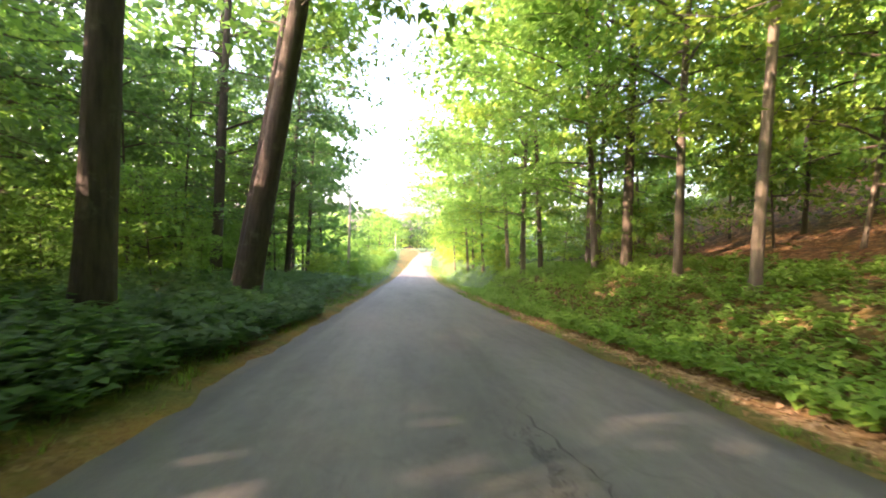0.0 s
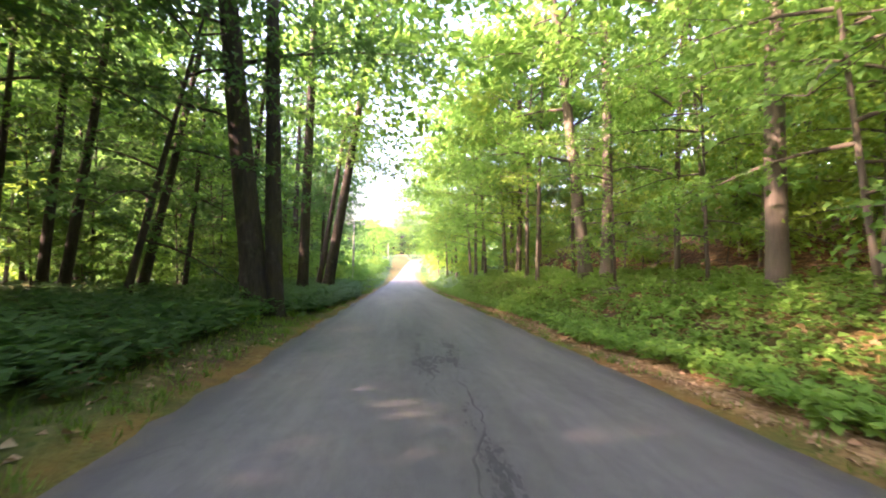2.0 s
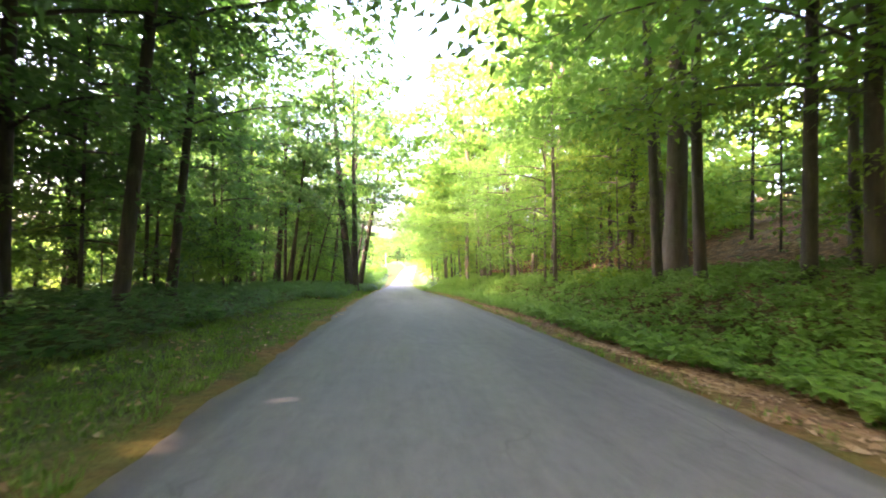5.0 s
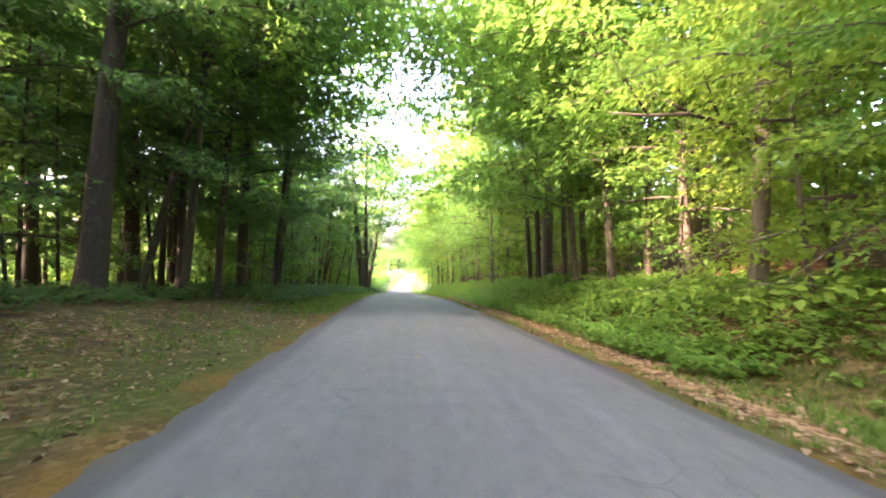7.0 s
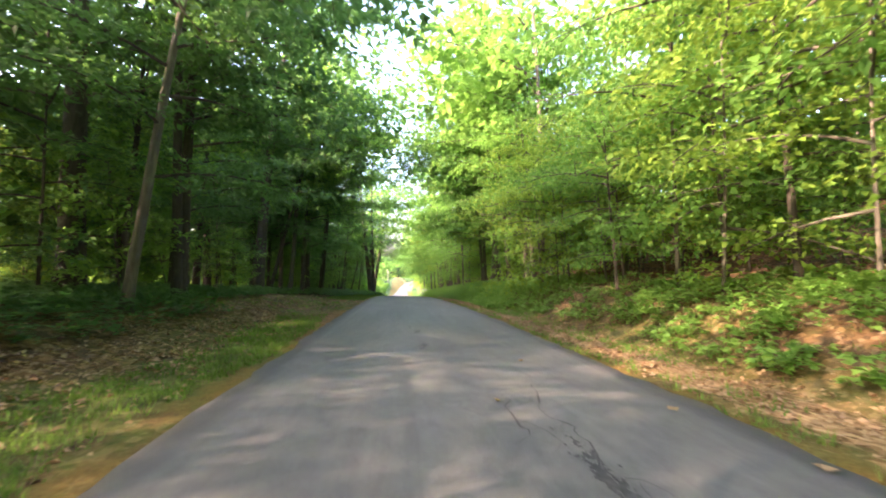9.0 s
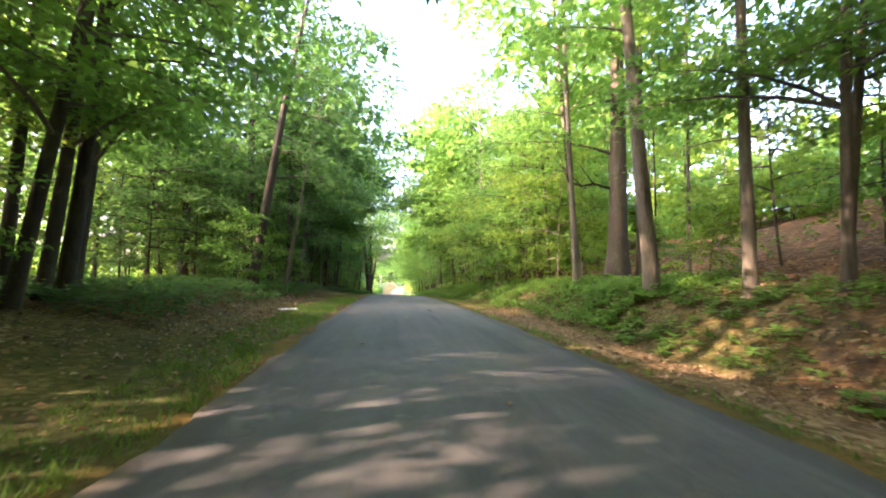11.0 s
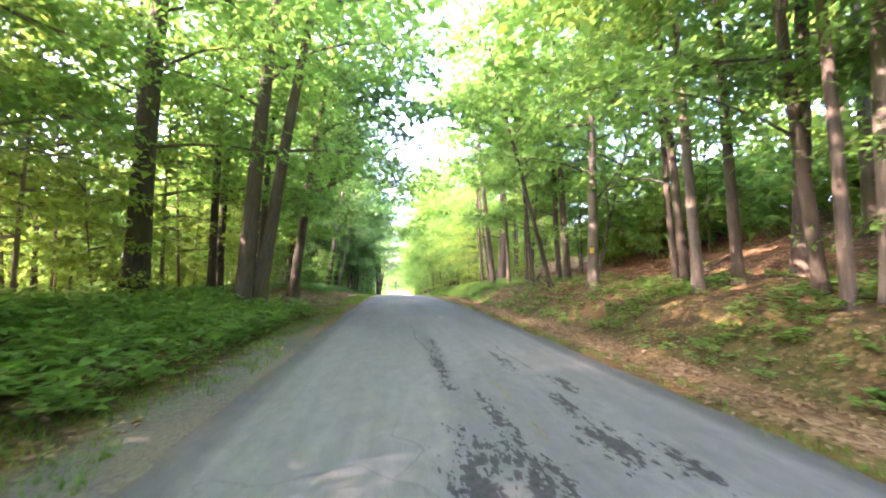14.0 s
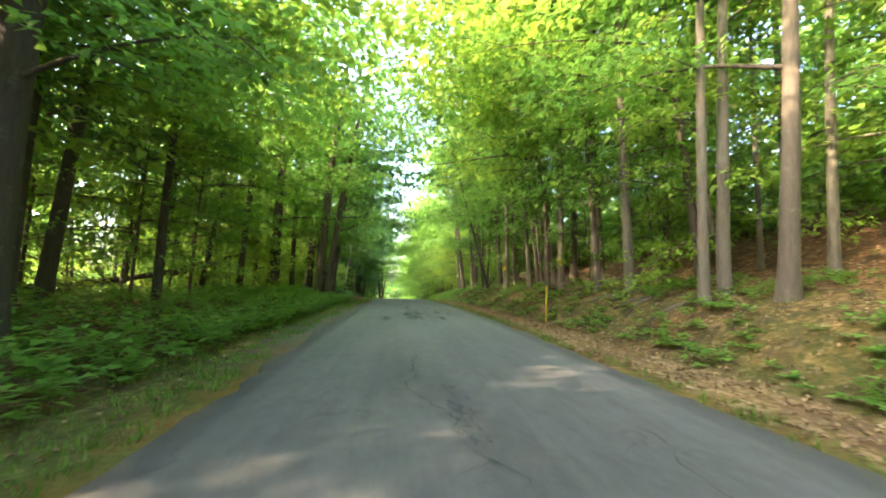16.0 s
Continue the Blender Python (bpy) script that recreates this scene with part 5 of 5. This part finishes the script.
for k in range(9):
    y0 = -76 + k * 1.1
    pts = [(0.95 + 0.01 * math.sin(j), y0 + j * 0.12) for j in range(lrng.randrange(4, 9))]
    tagged(new("line_mark", mesh_from("line_mark", *ribbon(pts, [0.05 * lrng.uniform(0.5, 1) for _ in pts], 0.005), PAINT)), "faded yellow centre line remnant on asphalt", "road marking", "centre line remnants", "structure")

loose = random.Random(12)


def road_leaf(x, y, size, material, label):
    g = random.Random(int(1000 * (x * 7 + y)))
    w = g.uniform(0, 6.28)
    n = 9
    ring = []
    for i in range(n):
        a = 2 * math.pi * i / n
        r = size * (0.5 if i % 2 else 0.32) * g.uniform(0.8, 1.2)
        ring.append((r * 1.3 * math.cos(a), r * math.sin(a), 0.012 + 0.02 * g.random()))
    verts = ring + [(0, 0, 0.004)]
    ob = new("fallen_leaf", mesh_from("fallen_leaf", verts, [(i, (i + 1) % n, n) for i in range(n)], material))
    ob.matrix_basis = pose(x, y, road_top(x, y), 0, 0, math.degrees(w))
    return tagged(ob, label, "leaf", "leaves on the road")


for x, y, s in ((0.24, -47.3, 0.17), (-1.51, -46.7, 0.12), (-1.85, -44.1, 0.15), (1.82, -40.25, 0.09), (0.92, -42.3, 0.07), (-1.0, -62.0, 0.10), (-0.17, -62.4, 0.08), (2.02, -62.6, 0.16), (2.7, -42.6, 0.12), (2.9, -43.9, 0.13), (-1.6, -66.3, 0.09), (1.2, -66.0, 0.10), (-1.9, -9.2, 0.16), (-1.95, -9.9, 0.13), (0.2, -27.0, 0.06), (1.3, -83.5, 0.07), (-0.8, -52.5, 0.08), (0.9, -56.0, 0.09)):
    road_leaf(x, y, s, DRY, "pale dry fallen leaf lying on the asphalt")

# ---- wood on the ground ----
def log(name, a, b, r0, r1, label, category="log", material=ROT, lift=0.6, seed=1, twigs=0):
    g = random.Random(seed)
    n = 7
    path, radii = [], []
    for i in range(n):
        f = i / (n - 1)
        x, y = a[0] + (b[0] - a[0]) * f + g.uniform(-1, 1) * r0 * 0.35, a[1] + (b[1] - a[1]) * f + g.uniform(-1, 1) * r0 * 0.35
        r = r0 + (r1 - r0) * f
        base = ground_z(x, y)
        z = base + r * lift + (a[2] if len(a) > 2 else 0) * (1 - f) + (b[2] if len(b) > 2 else 0) * f
        path.append((x, y, z)), radii.append(lambda w, r=r, k=g.uniform(0, 6): r * (1 + 0.10 * math.sin(3 * w + k) + 0.05 * math.sin(7 * w + k)))
    o = Vector(path[0])
    root = thing(name, label, category, Matrix.Translation(o))
    v, f = tube(path, radii, 9)
    part("stem", mesh_from("stem", [Vector(q) - o for q in v], f, material, True), root)
    for k in range(twigs):
        i = g.randrange(1, n - 1)
        p = Vector(path[i])
        d = Vector((g.uniform(-1, 1), g.uniform(-1, 1), g.uniform(0.1, 0.9))).normalized() * g.uniform(0.3, 0.9)
        v, f = tube([p, p + d * 0.5 + Vector((0, 0, 0.03)), p + d], [r0 * 0.35, r0 * 0.25, r0 * 0.12], 5)
        part("snag", mesh_from("snag", [Vector(q) - o for q in v], f, material, True), root)
    return root


log("fallen_log", (8.2, 4.6), (9.4, 2.6), 0.20, 0.16, "weathered sawn log lying on the leafy bank", material=BARK_PALE, seed=2)
log("fallen_log", (-15.5, -72.4, 0.0), (-8.0, -71.0, 2.0), 0.17, 0.08, "dark fallen trunk propped over the undergrowth", seed=3, twigs=3, material=BARK_DARK)
log("fallen_log", (-16.0, -75.0, 0.0), (-9.4, -71.6, 1.3), 0.14, 0.07, "dark fallen trunk lying in the undergrowth", seed=4, twigs=2, material=BARK_DARK)
log("fallen_log", (6.6, 11.6), (8.4, 9.4), 0.12, 0.09, "pale fallen log on the green bank", material=BARK_PALE, seed=5)
log("fallen_branch", (6.9, -16.9, 0.35), (9.2, -17.4, 0.35), 0.05, 0.03, "thin dead branch caught across saplings", "branch", seed=6)
log("fallen_branch", (-5.4, -61.5), (-3.9, -58.6), 0.07, 0.04, "rotten branch lying on the verge", "branch", seed=7, twigs=2)
log("fallen_branch", (-5.0, -63.6), (-4.4, -60.6), 0.08, 0.05, "rotten branch lying on the verge", "branch", seed=8, twigs=1)
log("fallen_branch", (-8.2, -59.8, 0.1), (-5.8, -60.9, 0.3), 0.06, 0.04, "dead branch lying among weeds", "branch", seed=9, twigs=3)
log("fallen_branch", (-7.6, -4.6, 0.2), (-6.0, -2.0, 0.1), 0.05, 0.03, "dead branch lying on the forest floor", "branch", seed=10, twigs=2)
log("fallen_branch", (8.6, -55.0, 0.1), (9.6, -53.6, 0.8), 0.06, 0.03, "dark broken branch standing out of the bank", "branch", BARK_DARK, seed=11, twigs=3)
log("fallen_branch", (11.0, -66.0), (13.5, -64.6), 0.06, 0.04, "bleached fallen branch on the brown hillside", "branch", BARK_PALE, seed=12)
log("fallen_branch", (4.9, -68.6), (6.4, -68.0), 0.035, 0.02, "thin stick lying in the leaf litter", "branch", seed=13)
log("fallen_branch", (4.6, -64.2), (5.4, -63.6), 0.03, 0.02, "thin stick lying in the leaf litter", "branch", seed=14)
for k in range(7):
    g = random.Random(50 + k)
    x, y = 8.0 + g.uniform(-0.6, 0.9), -76.2 + g.uniform(-0.8, 0.8)
    log("fallen_branch", (x, y, 0.05 + 0.08 * k), (x + g.uniform(-1.1, 1.1), y + g.uniform(-1.0, 1.0), 0.1 + 0.07 * k), 0.05, 0.03, "dead branch in a tangled brush pile", "branch", seed=60 + k, twigs=2)

for k, (x, y, dx, dy) in enumerate(((6.2, -81.2, 1.2, -0.5), (6.0, -82.0, 1.3, 0.3), (6.5, -80.6, 1.0, 0.6), (5.9, -83.0, 1.4, -0.4), (6.4, -79.2, 0.9, -0.7), (6.3, -77.6, 1.2, 0.5))):
    log("exposed_root", (x, y), (x + dx, y + dy), 0.035, 0.05, "bare tree root exposed on the eroded bank", "root", BARK_PALE, lift=0.3, seed=80 + k)


def stump(x, y, r, h, label):
    g = random.Random(int(100 * x + y))
    path = [(0, 0, -0.1), (0, 0, 0.05), (0.01, 0, h * 0.5), (0.02, 0.01, h)]
    radii = [lambda w, q=q: q * (1 + 0.12 * math.sin(5 * w + x)) for q in (r * 1.5, r * 1.3, r * 1.02, r * 0.95)]
    root = thing("tree_stump", label, "stump", pose(x, y, ground_z(x, y)))
    part("stem", mesh_from("stem", *tube(path, radii, 12), ROT, True), root)


stump(8.9, 3.0, 0.22, 0.5, "weathered sawn stump on the bank")
stump(-4.9, -88.6, 0.14, 0.35, "small rotten stump in the grass")

# ---- made things ----
def marker_post(x, y):
    z = ground_z(x, y)
    root = thing("marker_post", "thin yellow plastic marker post beside the road", "post", pose(x, y, z, 1.5, 2.0, 0))
    part("shaft", mesh_from("shaft", *tube([(0, 0, -0.2), (0, 0, 0.3), (0, 0, 1.21), (0, 0, 1.25)], [0.027, 0.027, 0.027, 0.020], 12), YELLOW, True), root)
    part("cap", mesh_from("cap", *tube([(0, 0, 1.245), (0, 0, 1.28), (0, 0, 1.30)], [0.032, 0.032, 0.016], 12), YELLOW, True), root)


marker_post(5.08, -78.6)


def trail_sign(x, y, z, w, h, yaw):
    """A small yellow plate nailed to a trunk."""
    root = thing("boundary_sign", "small plain yellow plate nailed to a tree trunk", "sign", pose(x, y, z, 0, 0, yaw))
    bm = bmesh.new()
    bmesh.ops.create_cube(bm, size=1, matrix=Matrix.Diagonal((w, 0.006, h, 1)))
    bmesh.ops.bevel(bm, geom=bm.verts[:] + bm.edges[:], offset=0.002, segments=1, affect="EDGES")
    me = bpy.data.meshes.new("plate")
    bm.to_mesh(me), bm.free()
    me.materials.append(YELLOW)
    part("plate", me, root)
    for dz in (-0.4, 0.4):
        part("nail", mesh_from("nail", *tube([(0, -0.012, dz * h), (0, 0.03, dz * h)], [0.008, 0.006], 6), METAL), root)


trail_sign(7.78, -63.74, 5.12, 0.20, 0.22, 8)
trail_sign(7.68, -73.93, 4.93, 0.16, 0.26, 8)


def utility_pole(x, y, z, height, arm):
    root = thing("utility_pole", "weathered pale wooden utility pole on the grass verge", "utility pole", pose(x, y, z), "utility poles")
    part("mast", mesh_from("mast", *tube([(0, 0, -0.5), (0, 0, 0.5), (0.01, 0, height * 0.5), (0.02, 0, height)], [0.16, 0.155, 0.135, 0.11], 12), POLE, True), root)
    if arm:
        arm_ob = part("crossarm", mesh_from("crossarm", *tube([(-0.9, -0.14, height - 0.5), (0.9, -0.14, height - 0.5)], [0.06, 0.06], 4), POLE), root)
        for dx in (-0.75, -0.3, 0.3, 0.75):
            part("insulator", mesh_from("insulator", *tube([(dx, -0.14, height - 0.44), (dx, -0.14, height - 0.34), (dx, -0.14, height - 0.28)], [0.03, 0.05, 0.03], 8), METAL, True), arm_ob)


utility_pole(-6.37, 54.0, ground_z(-6.37, 54.0), 8.6, False)
utility_pole(-3.9, 131.7, ground_z(-3.9, 131.7), 6.2, False)


def crumpled_paper(x, y, size):
    g = np.random.default_rng(4)
    verts, faces = [], []
    n = 9
    for j in range(n):
        for i in range(n):
            u, v = (i / (n - 1) - 0.5), (j / (n - 1) - 0.5)
            verts.append((u * size * 1.5 + g.normal(0, 0.012), v * size + g.normal(0, 0.012), 0.05 + 0.05 * noise.noise((u * 5, v * 5, 1)) + abs(g.normal(0, 0.012))))
    faces = [(j * n + i, j * n + i + 1, (j + 1) * n + i + 1, (j + 1) * n + i) for j in range(n - 1) for i in range(n - 1)]
    ob = new("litter_sheet", mesh_from("litter_sheet", verts, faces, PAPER))
    sol = ob.modifiers.new("thickness", "SOLIDIFY")
    sol.thickness = 0.004
    ob.matrix_basis = pose(x, y, ground_z(x, y), 0, 0, 20)
    tagged(ob, "crumpled white plastic sheet lying on the verge", "litter")


crumpled_paper(-3.75, -45.70, 0.38)
